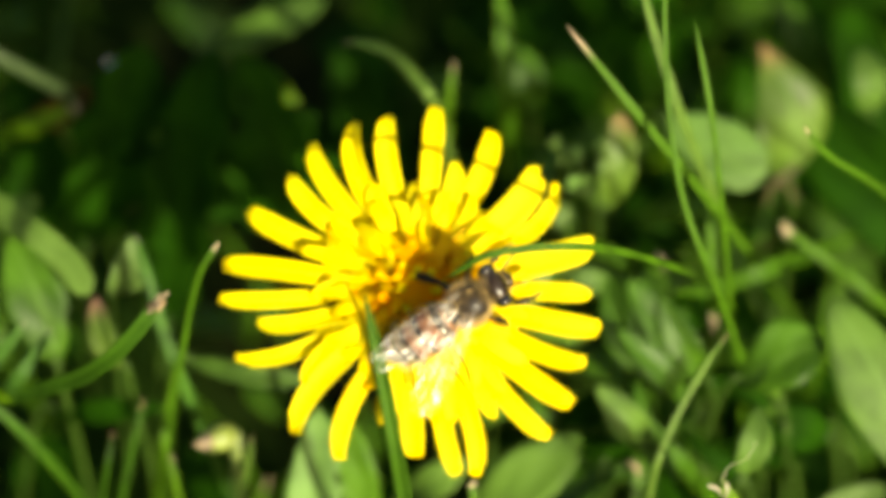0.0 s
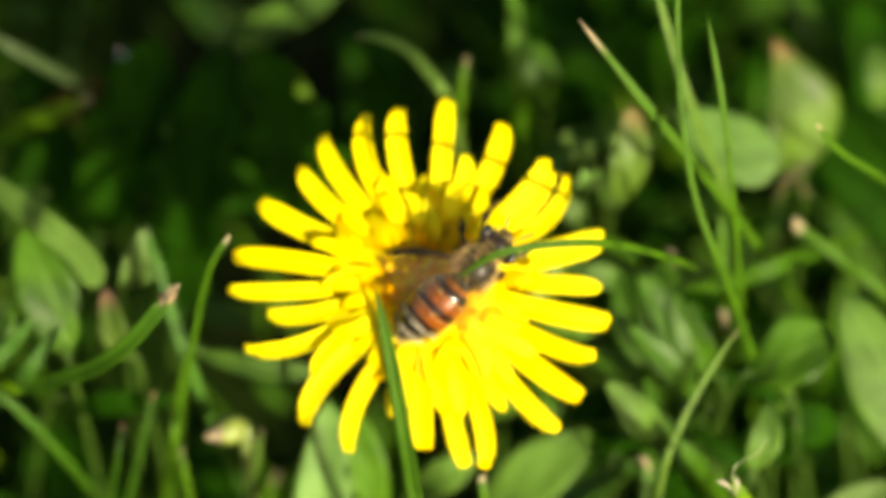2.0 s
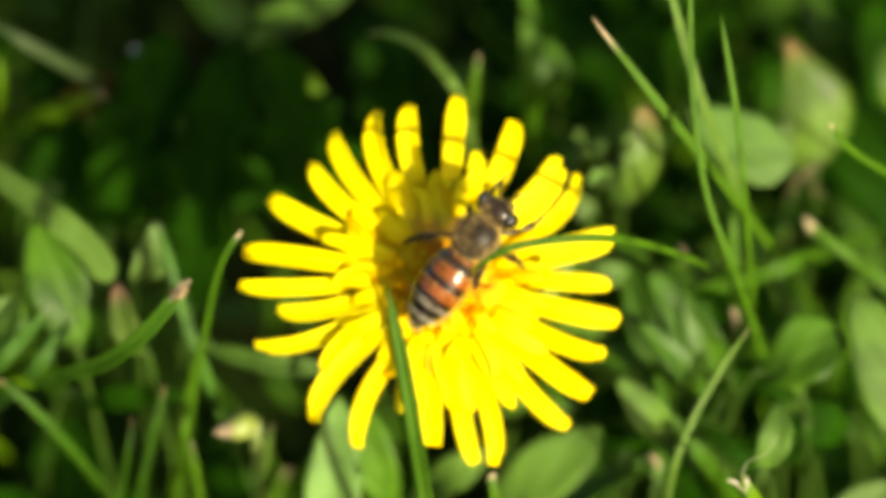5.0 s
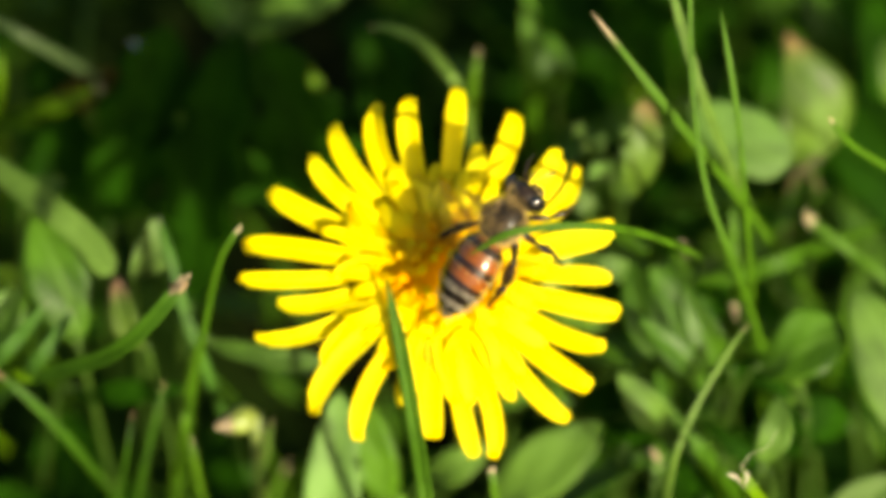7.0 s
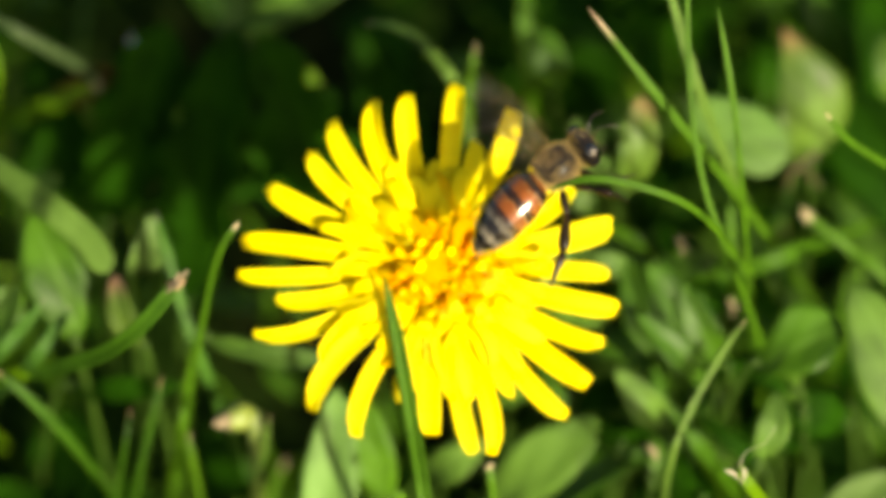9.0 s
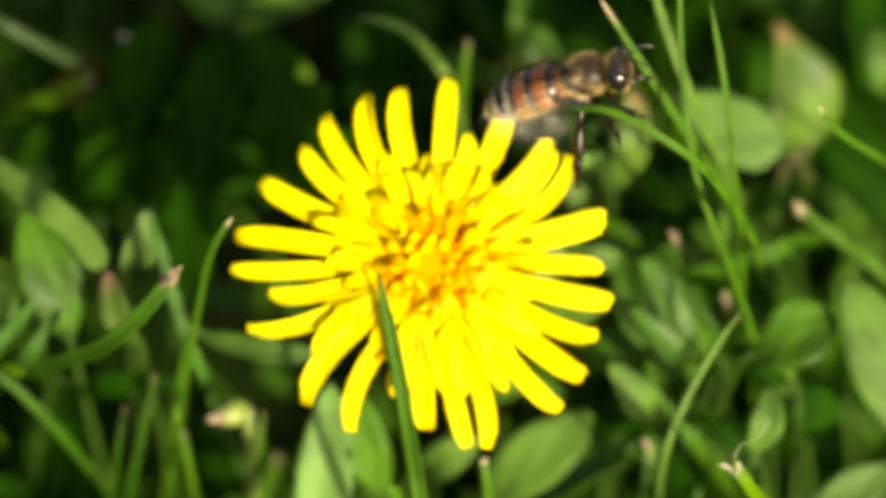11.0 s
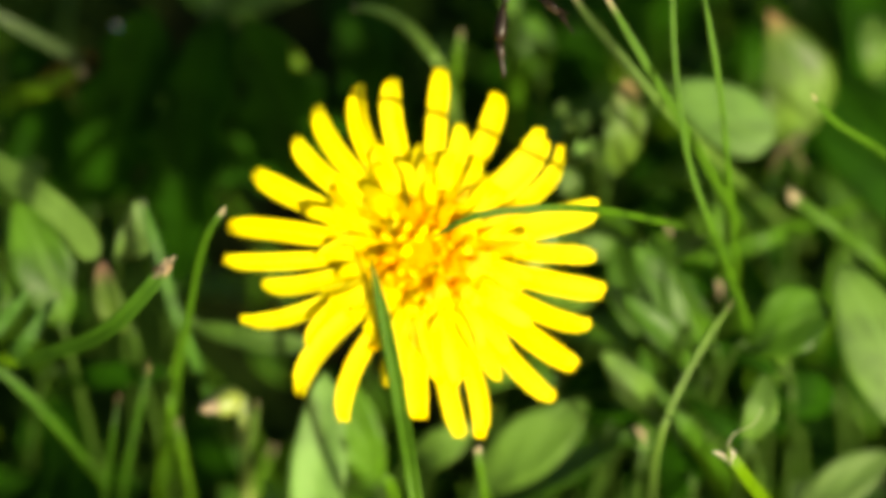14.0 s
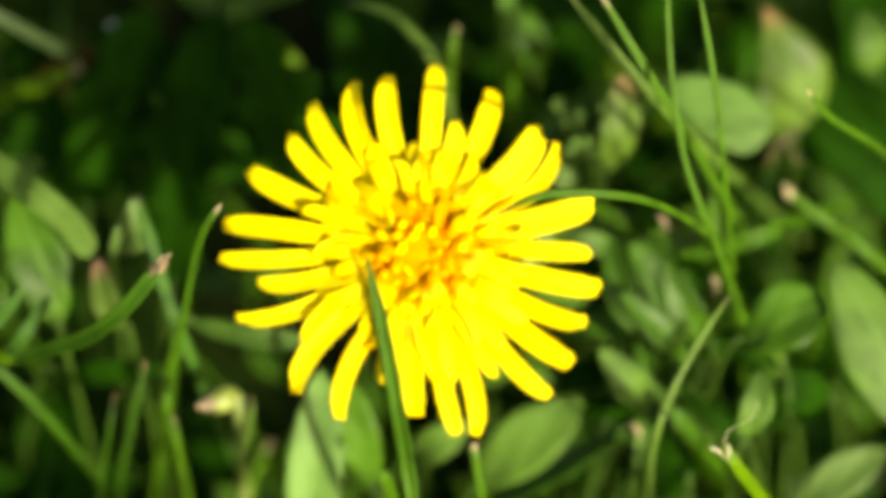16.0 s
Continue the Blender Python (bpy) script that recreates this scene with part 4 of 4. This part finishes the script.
leaf("small lime green leaf in sun", (12.8, 14.3, 40.2), (11.3, 15.5, 43.2), 1.9, LEAF_GREY, roll=8)
leaf("narrow light leaf beside the petals", (-20.9, 2.6, 38.0), (-9.4, -0.1, 38.8), 2.2, LEAF_PALE, cup=0.4)
# dulled green: the shade low in the grass is in its colour
leaf("shade-dulled green leaf low in the grass", (-33.7, 2.6, 28.8), (-22.7, 0.8, 32.4), 2.2, LEAF_SHADE)
# the flower's shade is put into the dark green of these leaves
leaf("dark lobed dandelion leaf in the shade", (-24.2, 15.1, 19.8), (-18.0, 31.0, 44.0), 10.0, LEAF_SHADE, lobes=0.45, roll=-10)
leaf("dark toothed dandelion leaf in the flower's shade", (-7.5, 20.6, 25.3), (-15.9, 30.4, 44.8), 10.0, LEAF_SHADE, lobes=0.5)
leaf("dark leaf in deep shade under the grass", (-31.6, 21.6, 23.6), (-25.4, 33.5, 42.0), 10.0, LEAF_SHADE, lobes=0.3)
leaf("long dark dandelion leaf in deep shade", (-36.1, 22.2, 17.0), (-35.7, 37.1, 34.9), 9.0, LEAF_SHADE, lobes=0.4, roll=-15)
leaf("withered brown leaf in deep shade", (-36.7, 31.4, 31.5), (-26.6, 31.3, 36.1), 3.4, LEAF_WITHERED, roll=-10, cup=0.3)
leaf("shade-darkened leaf lying under the dandelion", (-9.9, 27.8, 22.6), (-28.2, 26.1, 35.4), 9.0, LEAF_SHADE, lobes=0.4)
leaf("shade-darkened green leaf behind the flower", (-1.3, 36.1, 8.9), (-7.9, 43.8, 24.9), 7.0, LEAF_SHADE, lobes=0.35)
leaf("green leaf beside the tall blades", (19.3, 2.0, 35.4), (16.7, 8.8, 41.6), 3.0, LEAF, roll=-20, cup=0.4)
leaf("green leaf beside the petals", (24.0, 3.0, 33.6), (18.1, 7.9, 42.2), 3.2, LEAF, roll=10, cup=0.3)
leaf("light green narrow leaf among grass", (25.5, 2.1, 33.1), (21.1, 6.6, 41.5), 3.0, LEAF, roll=-12, cup=0.4)
leaf("small rounded green leaf among grass", (19.8, -3.6, 32.1), (15.3, -1.0, 39.4), 3.0, LEAF_PALE, cup=0.3)
leaf("narrow green leaf near the flower", (23.4, -0.1, 33.0), (17.1, 3.6, 40.9), 2.6, LEAF, roll=20, cup=0.3)
# shade is painted into this leaf's green too
leaf("shaded green leaf low in the lawn", (36.3, -1.4, 28.8), (30.3, -0.6, 33.9), 4.0, LEAF_SHADE)
leaf("green leaf with brownish spots in the lawn", (32.0, -11.5, 26.7), (40.8, -7.4, 31.4), 4.0, LEAF_GREY, roll=-10)
leaf("small green leaf under the petals", (-1.5, -4.2, 25.0), (4.2, -3.6, 29.9), 3.2, LEAF_PALE)
leaf("light green round leaf in the shade", (-37.8, 19.9, 34.2), (-34.1, 19.0, 38.3), 2.8, LEAF_PALE, sharp=0.5)

# small leaves crowding beside the flower, on a layer that slopes with the lawn
rng = random.Random(34)
for k in range(52):
    u, v, d = rng.uniform(9, 31), rng.uniform(-17, 7), rng.uniform(15, 27)
    tip = Vector((u, v * 0.866 + d * 0.5, 55 + v * 0.5 - d * 0.866))
    a = rng.uniform(0, 6.28)
    long = rng.uniform(4.5, 8.5)
    base = tip - Vector((math.cos(a) * long, math.sin(a) * long * 0.9, rng.uniform(0.5, 4)))
    # the darkest picks stand for shade in the gaps between leaves
    leaf("small green leaf crowding beside the flower", tuple(base), tuple(tip), long * rng.uniform(0.2, 0.42), rng.choice((LEAF, LEAF, LEAF_LIME, LEAF_SHADE, LEAF_SHADE)), roll=rng.uniform(-35, 35), cup=rng.uniform(0.1, 0.45), sag=rng.uniform(0.3, 1.2), fill=rng.uniform(0.45, 0.6), sharp=rng.uniform(0.6, 0.9))

# ---- small things in the grass ----
def flower_bud():
    at = Vector((-18.7, -4.9, 37.2))
    bud = anchor("flower_bud", Matrix.Translation(Vector((at.x + 2, at.y - 4, 0)) * MM))
    tagged(bud, "small closed yellow-green bud with a pale tip", "bud")
    off = Vector((at.x + 2, at.y - 4, 0))
    bm = bmesh.new()
    a, b = Vector((-16.2, -3.9, 36.6)) - off, Vector((-18.7, -5.5, 38.0)) - off
    tube(bm, [a.lerp(b, s) for s in (0, 0.1, 0.3, 0.55, 0.8, 0.95, 1)], [0.25, 0.8, 1.2, 1.25, 0.95, 0.6, 0.3], 14)
    part("bud_body", bm, BUD, bud)
    bm = bmesh.new()
    tube(bm, curve_points([b.lerp(a, 0.12), b + (b - a) * 0.2, b + (b - a) * 0.32 + Vector((0, 0, 0.2))], 6), [0.8, 0.7, 0.5, 0.3, 0.22, 0.15, 0.1], 10)
    part("bud_tip", bm, HUSK, bud)
    bm = bmesh.new()
    tube(bm, curve_points([(0, 0, -1), a * 0.5, a], 8), [0.5] * 9, 7)
    part("bud_stalk", bm, STEM, bud)


flower_bud()


def husk(place, toward, size, label, mat=HUSK):
    bm = bmesh.new()
    a, b = Vector(place), Vector(toward)
    tube(bm, curve_points([a, a.lerp(b, 0.5) + Vector((0.2, 0, 0.3)), b], 6), [size * f for f in (0.3, 0.9, 1.0, 0.9, 0.7, 0.5, 0.2)], 8)
    ob = linked("dry_husk", bm, mat)
    tagged(ob, label, "husk", "dry bits on the grass")


def dew_drop(place):
    m, n, l, b = material("dew", 0.02, 0.5)
    b.inputs["Transmission Weight"].default_value, b.inputs["IOR"].default_value = 1.0, 1.33
    bm = bmesh.new()
    ball(bm, (0, 0, 0), (0.5, 0.5, 0.42), u=24, v=16)
    ob = linked("dew_drop", bm, m, at=Matrix.Translation(Vector(place) * MM))
    tagged(ob, "round glittering dew drop on a dark leaf", "water drop")


dew_drop((-27.5, 28.6, 46.1))
husk((23.1, -16.2, 50.3), (24.4, -16.5, 48.9), 0.17, "frayed white end of a clipped blade", FRAYED)
husk((24.6, -16.0, 50.4), (24.6, -16.8, 48.8), 0.19, "frayed white tip of a clipped blade", FRAYED)
husk((-20.3, -2.6, 59.3), (-21.9, -3.3, 57.7), 0.2, "torn brown tip on a grass blade")
husk((-21.0, -3.4, 58.8), (-22.1, -3.7, 57.5), 0.2, "torn brown sliver on a grass blade")
husk((-21.0, -2.7, 59.2), (-22.3, -3.7, 57.5), 0.16, "thin torn sliver on a grass blade")
husk((17.9, -7.3, 36.9), (18.8, -7.7, 34.4), 0.3, "small beige dry husk among the leaves")
husk((20.5, 9.3, 44.2), (21.3, 8.3, 42.5), 0.25, "beige dry husk in the grass")
husk((18.0, 23.8, 41.0), (17.8, 23.6, 37.5), 0.9, "brown dry patch on a leaf")
husk((25.3, 5.1, 40.6), (25.7, 4.6, 38.0), 0.3, "small dry reddish husk")
husk((-31.8, 29.4, 37.3), (-31.6, 30.1, 35.4), 0.5, "pale dry bit in the shade")
bm = bmesh.new()
tube(bm, curve_points([(24.3, -16.0, 50.4), (24.8, -15.4, 51.9), (26.2, -15.2, 53.1), (27.1, -14.0, 53.8)], 16), [0.055 - 0.0022 * k for k in range(17)], 5)
tagged(linked("plant_thread", bm, THREAD), "fine curled dry thread on a clipped blade", "thread")
bm = bmesh.new()
tube(bm, curve_points([(34.5, 22.5, 36.8), (32.8, 21.4, 36.2), (31.8, 20.6, 34.5), (32.9, 23.6, 20.1)], 14), [0.26 - 0.006 * k for k in range(15)], 6)
tube(bm, curve_points([(33.1, 21.5, 36.2), (33.8, 20.5, 35.7), (34.5, 19.8, 35.3)], 6), [0.2] * 7, 6)
tagged(linked("plant_sprig", bm, SPRIG), "small reddish dry forked sprig", "twig")


# ---- lawn filling: uncountable low blades and leaves ----
def lawn_blades(count, spread, seed):
    rng = random.Random(seed)
    verts, faces, uvs = [], [], []
    for _ in range(count):
        x, y = rng.uniform(-spread, spread), rng.uniform(-spread, spread) + 15
        if -58 < x < 6 and 5 < y < 95 and rng.random() < 0.85:
            continue
        h = rng.uniform(5, 15)
        lean, ang = rng.uniform(0.2, 1.3), rng.uniform(0, 6.28)
        w = rng.uniform(0.7, 1.7)
        side = Vector((-math.sin(ang), math.cos(ang), 0))
        side = (side + Vector((rng.uniform(-0.6, 0.6), rng.uniform(-0.6, 0.6), 0))).normalized()
        if -48 < x < -15 and -18 < y < 10 and x * 7.3 % 1 < 0.7:
            continue
        n0 = len(verts)
        for i in range(6):
            s = i / 5
            p = Vector((x, y, -1)) + Vector((math.cos(ang), math.sin(ang), 0)) * (h * lean * s * s) + Vector((0, 0, (h + 1) * (s - 0.25 * lean * s * s)))
            ww = w / 2 * (1 - s ** 2.5) + 0.03
            for q, dz in ((-1, 0.15), (0, 0), (1, 0.15)):
                verts.append((p + side * ww * q + Vector((0, 0, dz * w))) * MM)
            if i:
                for j in (0, 1):
                    b = n0 + 3 * i + j
                    faces.append((b - 3, b - 2, b + 1, b))
                    uvs += [(j / 2, s - 0.2), ((j + 1) / 2, s - 0.2), ((j + 1) / 2, s), (j / 2, s)]
    return verts, faces, uvs


def lawn_leaves(count, spread, seed, sunny=False):
    rng = random.Random(seed)
    verts, faces, uvs = [], [], []
    for _ in range(count):
        x, y = rng.uniform(-spread, spread), rng.uniform(-spread, spread) + 15
        if -58 < x < 6 and 5 < y < 95 and rng.random() < 0.85:
            continue
        z = rng.uniform(1, 8)
        ang, size = rng.uniform(0, 6.28), rng.uniform(5, 13)
        wid = size * rng.uniform(0.3, 0.6)
        m = pose(x, y, z, rng.gauss(0, 24), rng.gauss(0, 24) - 8, math.degrees(ang))
        # lighter leaves are thinned here, leaving the shade-coloured ones to show
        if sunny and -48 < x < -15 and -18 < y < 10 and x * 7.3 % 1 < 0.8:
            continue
        n0 = len(verts)
        for i in range(7):
            s = i / 6
            ww = wid / 2 * max(0.05, math.sin(math.pi * s ** 0.85) ** 0.65)
            for q in (-2, -1, 0, 1, 2):
                p = Vector((size * s, ww * q / 2, 0.22 * abs(q) * ww / 2 + 1.4 * math.sin(math.pi * s) + 0.25 * math.sin(7 * s + q)))
                verts.append((m @ p) * MM)
            if i:
                for j in range(4):
                    b = n0 + 5 * i + j
                    faces.append((b - 5, b - 4, b + 1, b))
                    uvs += [(j / 4, s - 1 / 6), ((j + 1) / 4, s - 1 / 6), ((j + 1) / 4, s), (j / 4, s)]
    return verts, faces, uvs


def stuff(name, data, mat, label, category):
    verts, faces, uvs = data
    me = bpy.data.meshes.new(name)
    me.from_pydata(verts, [], faces)
    lay = me.uv_layers.new(name="UVMap")
    lay.data.foreach_set("uv", [c for uv in uvs for c in uv])
    for p in me.polygons:
        p.use_smooth = True
    me.materials.append(mat)
    tagged(new(name, me), label, category, kind="stuff")


stuff("lawn_grass", lawn_blades(9000, 170, 11), GRASS, "dense low green grass of the lawn", "grass")
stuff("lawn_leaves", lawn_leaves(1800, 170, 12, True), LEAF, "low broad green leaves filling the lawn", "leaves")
# copies of the low leaves whose green holds the shade near the soil
stuff("shaded_lawn_leaves", lawn_leaves(7000, 170, 13), LEAF_SHADE, "low lawn leaves in a green darkened for shade", "leaves")


# ---- what moves ----
def wing_rows(sgn):
    """At rest on the back at first, then fanning."""
    hinge = Vector((1.1 * sgn, 0.5, 1.15)) * MM
    def turned(sweep, lift, twist=0.0):
        return Matrix.Translation(hinge) @ pose(0, 0, 0, 0, 0, -sweep * sgn) @ pose(0, 0, 0, twist, -lift * sgn, 0)
    def posed(rx, ry, rz):
        return Matrix.Translation(hinge) @ pose(0, 0, 0, rx, ry, rz)
    rest = posed(-37.7, -8.6, -53.1) if sgn > 0 else posed(24.7, 30.7, 91.0)
    opening = posed(-38.1, 1.4, -30.5) if sgn > 0 else posed(2.0, 36.5, 56.0)
    flying = posed(100.7, -12.1, -42.3) if sgn > 0 else posed(109.6, 8.0, 103.1)
    rows = [(0.0, rest), (0.3, rest), (0.5, opening), (0.6, opening)]
    for k in range(21, 481):
        t = k / 30
        beat = (0, 1, -1)[k % 3]
        if t < 9.3:
            # now and then the far wing comes flat to the sun for a moment
            flat = 0.0 if sgn > 0 else 0.75 * math.exp(-((t - 2.0) / 0.16) ** 2) + 0.8 * math.exp(-((t - 4.0) / 0.16) ** 2)
            turn = turned(18, 62 if sgn > 0 else 100, 10).to_quaternion().slerp(posed(5.2, 39.2, 30.7).to_quaternion(), flat)
            rows.append((t, Matrix.Translation(hinge) @ turn.to_matrix().to_4x4() @ pose(0, 0, 0, 0, -42 * beat * sgn * (1 - 0.7 * flat), 0)))
        elif t < 9.9:
            share = (t - 9.2) / 0.7
            turn = turned(18, 62 if sgn > 0 else 100, 10).to_quaternion().slerp(flying.to_quaternion(), share)
            rows.append((t, Matrix.Translation(hinge) @ turn.to_matrix().to_4x4() @ pose(0, 0, 0, 14 * beat, -26 * beat * sgn, 8 * beat)))
        else:
            # the near wing is raised again as the bee climbs
            raised = posed(-62.3, -36.6, -63.1) if sgn > 0 else flying
            turn = flying.to_quaternion().slerp(raised.to_quaternion(), min(1.0, max(0.0, (t - 12.1) / 0.8)))
            rows.append((t, Matrix.Translation(hinge) @ turn.to_matrix().to_4x4() @ pose(0, 0, 0, 14 * beat, -26 * beat * sgn, 8 * beat)))
    return rows


def motions():
    walk(FLOWER, [
        (0, STEM_FOOT @ pose(0, 0, 0, 0.303, 0.148)),
        (0.5, STEM_FOOT @ pose(0, 0, 0, 0.255, 0.151)),
        (1, STEM_FOOT @ pose(0, 0, 0, 0.174, 0.151)),
        (1.5, STEM_FOOT @ pose(0, 0, 0, 0.213, 0.151)),
        (2, STEM_FOOT @ pose(0, 0, 0, 0.168, 0.078)),
        (2.5, STEM_FOOT @ pose(0, 0, 0, -0.084, 0.218)),
        (3, STEM_FOOT @ pose(0, 0, 0, -0.048, 0.226)),
        (3.5, STEM_FOOT @ pose(0, 0, 0, 0.006, 0.114)),
        (4, STEM_FOOT @ pose(0, 0, 0, 0.087, 0.036)),
        (6.5, STEM_FOOT @ pose(0, 0, 0, 0.168, -0.036)),
        (7, STEM_FOOT @ pose(0, 0, 0, 0.000, 0.000)),
        (7.5, STEM_FOOT @ pose(0, 0, 0, 0.000, 0.146)),
        (8, STEM_FOOT @ pose(0, 0, 0, 0.000, 0.187)),
        (8.5, STEM_FOOT @ pose(0, 0, 0, 0.042, 0.078)),
        (9, STEM_FOOT @ pose(0, 0, 0, -0.000, 0.075)),
        (11.5, STEM_FOOT @ pose(0, 0, 0, -0.090, 0.075)),
        (12, STEM_FOOT @ pose(0, 0, 0, -0.084, 0.073)),
        (12.5, STEM_FOOT @ pose(0, 0, 0, 0.084, 0.078)),
        (13, STEM_FOOT @ pose(0, 0, 0, 0.084, 0.078)),
        (13.5, STEM_FOOT @ pose(0, 0, 0, -0.006, 0.075)),
        (14, STEM_FOOT @ pose(0, 0, 0, 0.000, 0.000)),
        (14.5, STEM_FOOT @ pose(0, 0, 0, -0.000, 0.078)),
        (15, STEM_FOOT @ pose(0, 0, 0, -0.003, 0.151)),
        (15.5, STEM_FOOT @ pose(0, 0, 0, 0.000, 0.078)),
        (16, STEM_FOOT @ pose(0, 0, 0, 0.084, 0.000)),
    ])
    walk(BEE, [
        (0, pose(0.00389, -0.00403, 0.05928, 39.0, 21.3, -56.3)),
        (0.5, pose(0.00378, -0.00376, 0.05940, 44.3, 24.7, -51.2)),
        (1, pose(0.00379, -0.00359, 0.05957, 45.3, 28.0, -47.2)),
        (2, pose(0.00353, -0.00184, 0.06025, 40.5, 24.4, -39.6)),
        (4, pose(0.00266, -0.00027, 0.06132, 35.7, 7.9, -42.3)),
        (6.5, pose(0.00402, -0.00035, 0.06331, 31.8, 2.5, -44.1)),
        (7.5, pose(0.00607, -0.00026, 0.06496, 35.5, -15.4, -53.8)),
        (8, pose(0.00732, -0.00039, 0.06644, 29.0, -17.4, -49.3)),
        (8.5, pose(0.00846, 0.00149, 0.06560, 24.1, -18.3, -53.0)),
        (9, pose(0.00940, 0.00352, 0.06544, 19.5, -23.8, -62.0)),
        (9.2, pose(0.00981, 0.00438, 0.06551, 21.3, -19.0, -65.7)),
        (11.3, pose(0.01220, 0.00775, 0.07330, 29.8, -14.3, -106.2)),
        (11.5, pose(0.01201, 0.00831, 0.07362, 32.3, -13.0, -109.7)),
        (12, pose(0.01152, 0.00936, 0.07428, 32.7, -15.3, -115.2)),
        (12.5, pose(0.01057, 0.00975, 0.07445, 36.5, -6.9, -120.5)),
        (13, pose(0.00991, 0.01116, 0.07526, 35.7, -9.0, -125.5)),
        (13.5, pose(0.00912, 0.01243, 0.07599, 37.7, -13.8, -128.0)),
        (14, pose(0.00764, 0.01419, 0.07701, 36.7, -9.6, -124.5)),
        (14.5, pose(0.00633, 0.01576, 0.07788, 36.3, -10.7, -125.3)),
        (15, pose(0.00677, 0.01690, 0.07861, 22.1, -26.3, -106.3)),
        (16, pose(0.00815, 0.02409, 0.08277, 19.7, -19.2, -84.2)),
    ])
    for wing, sgn in zip(WINGS, (1, -1)):
        walk(wing, wing_rows(sgn))
    hip = Vector((1.1, -0.9, -1.5)) * MM
    walk(HIND_LEG, [(t, Matrix.Translation(hip) @ pose(0, 0, 0, rx, ry, rz)) for t, rx, ry, rz in (
        (0, 0, 38, -40), (7, 0, 38, -38), (7.5, 0, 10, -8), (8.5, 4, 14, -6), (9, 8.3, 18, -4.8), (9.2, 10, 18, -5), (11.3, 72, 18, -30), (12, 82.8, 18.7, -33.4), (13, 103.3, 14.4, -46.9), (16, 103.3, 14.4, -46.9))])
    knee = Vector((1.1, 0.0, -1.6)) * MM
    walk(MIDDLE_LEG, [(t, Matrix.Translation(knee) @ pose(0, 0, 0, rx, ry, rz)) for t, rx, ry, rz in (
        (0, 0, 50, -30), (7, 0, 50, -34), (7.5, 0, 28, -32), (8, 0, 0, -6), (8.5, -3, -5, 12), (9, -5.7, -11.2, 21.5), (9.2, -5.7, -11.2, 22), (11.3, -5, 0, 25), (12, -4.7, 1.2, 27), (13, 13.1, 36.7, 64.8), (16, 13.1, 36.7, 64.8))])
    walk(ARCHING, [
        (0, pose(0.00206, -0.00714, 0.06887, -2.61, 3.07, -8.33)),
        (2, pose(0.00200, -0.00760, 0.06867, -3.23, 2.98, -5.73)),
        (4, pose(0.00203, -0.00736, 0.06866, -3.95, 2.76, -5.79)),
        (6.5, pose(0.00194, -0.00736, 0.06869, -3.93, 2.44, -5.93)),
        (7.5, pose(0.00312, -0.00553, 0.07014, -2.60, 8.89, -10.24)),
        (8, pose(0.00542, -0.00471, 0.06974, -8.69, 8.20, -11.81)),
        (8.5, pose(0.00630, -0.00344, 0.07054, -9.26, 12.17, -13.90)),
        (9, pose(0.00831, -0.00210, 0.07102, -12.02, 12.41, -22.19)),
        (11.5, pose(0.00993, 0.00317, 0.07448, -9.25, 17.30, -38.72)),
        (12.5, pose(0.00805, 0.00178, 0.07377, -6.99, 14.96, -32.00)),
        (13, pose(0.00629, -0.00055, 0.07274, -5.18, 14.04, -24.95)),
        (13.5, pose(0.00295, -0.00360, 0.07102, -1.47, 8.06, -15.81)),
        (14, pose(0.00034, -0.00694, 0.06925, -0.03, 3.47, -8.37)),
        (14.5, pose(0.00026, -0.00941, 0.06799, 1.44, 0.53, -3.41)),
        (15, pose(0.00239, -0.00903, 0.06807, -2.77, 5.05, -0.72)),
        (16, pose(0.00573, -0.00554, 0.06987, -4.98, 9.32, -10.95)),
    ])
    walk(SWINGING, [
        (0, pose(0.02550, 0.01209, 0.04812, 0.00, 0.00, 0.00)),
        (7, pose(0.02550, 0.01209, 0.04812, 0.00, 0.00, 0.00)),
        (9.2, pose(0.02550, 0.01209, 0.04812, 0.00, 0.00, 0.00)),
        (11.3, pose(0.02550, 0.01209, 0.04812, -0.06, -2.00, 3.47)),
        (12.3, pose(0.02550, 0.01209, 0.04812, -0.31, -4.49, 7.81)),
        (13, pose(0.02550, 0.01209, 0.04812, -0.55, -5.97, 10.43)),
        (13.6, pose(0.02550, 0.01209, 0.04812, -0.74, -6.95, 12.18)),
        (14, pose(0.02550, 0.01209, 0.04812, -1.84, -10.80, 19.28)),
        (14.6, pose(0.02550, 0.01209, 0.04812, -2.78, -13.12, 23.81)),
        (15, pose(0.02550, 0.01209, 0.04812, -3.67, -14.92, 27.49)),
        (15.6, pose(0.02550, 0.01209, 0.04812, -2.99, -13.58, 24.72)),
        (16, pose(0.02550, 0.01209, 0.04812, -1.84, -10.80, 19.28)),
    ])
    walk(SWAYING, [
        (0, pose(0.02159, 0.01010, 0.05737, 0.00, 0.00, 0.00)),
        (9.2, pose(0.02159, 0.01010, 0.05737, 0.00, 0.00, 0.00)),
        (11.3, pose(0.02159, 0.01010, 0.05737, -0.16, 3.24, -5.64)),
        (12, pose(0.02159, 0.01010, 0.05737, -0.19, 3.49, -6.07)),
        (14, pose(0.02159, 0.01010, 0.05737, -0.24, 3.99, -6.94)),
        (16, pose(0.02159, 0.01010, 0.05737, -0.21, 3.74, -6.50)),
    ])


motions()
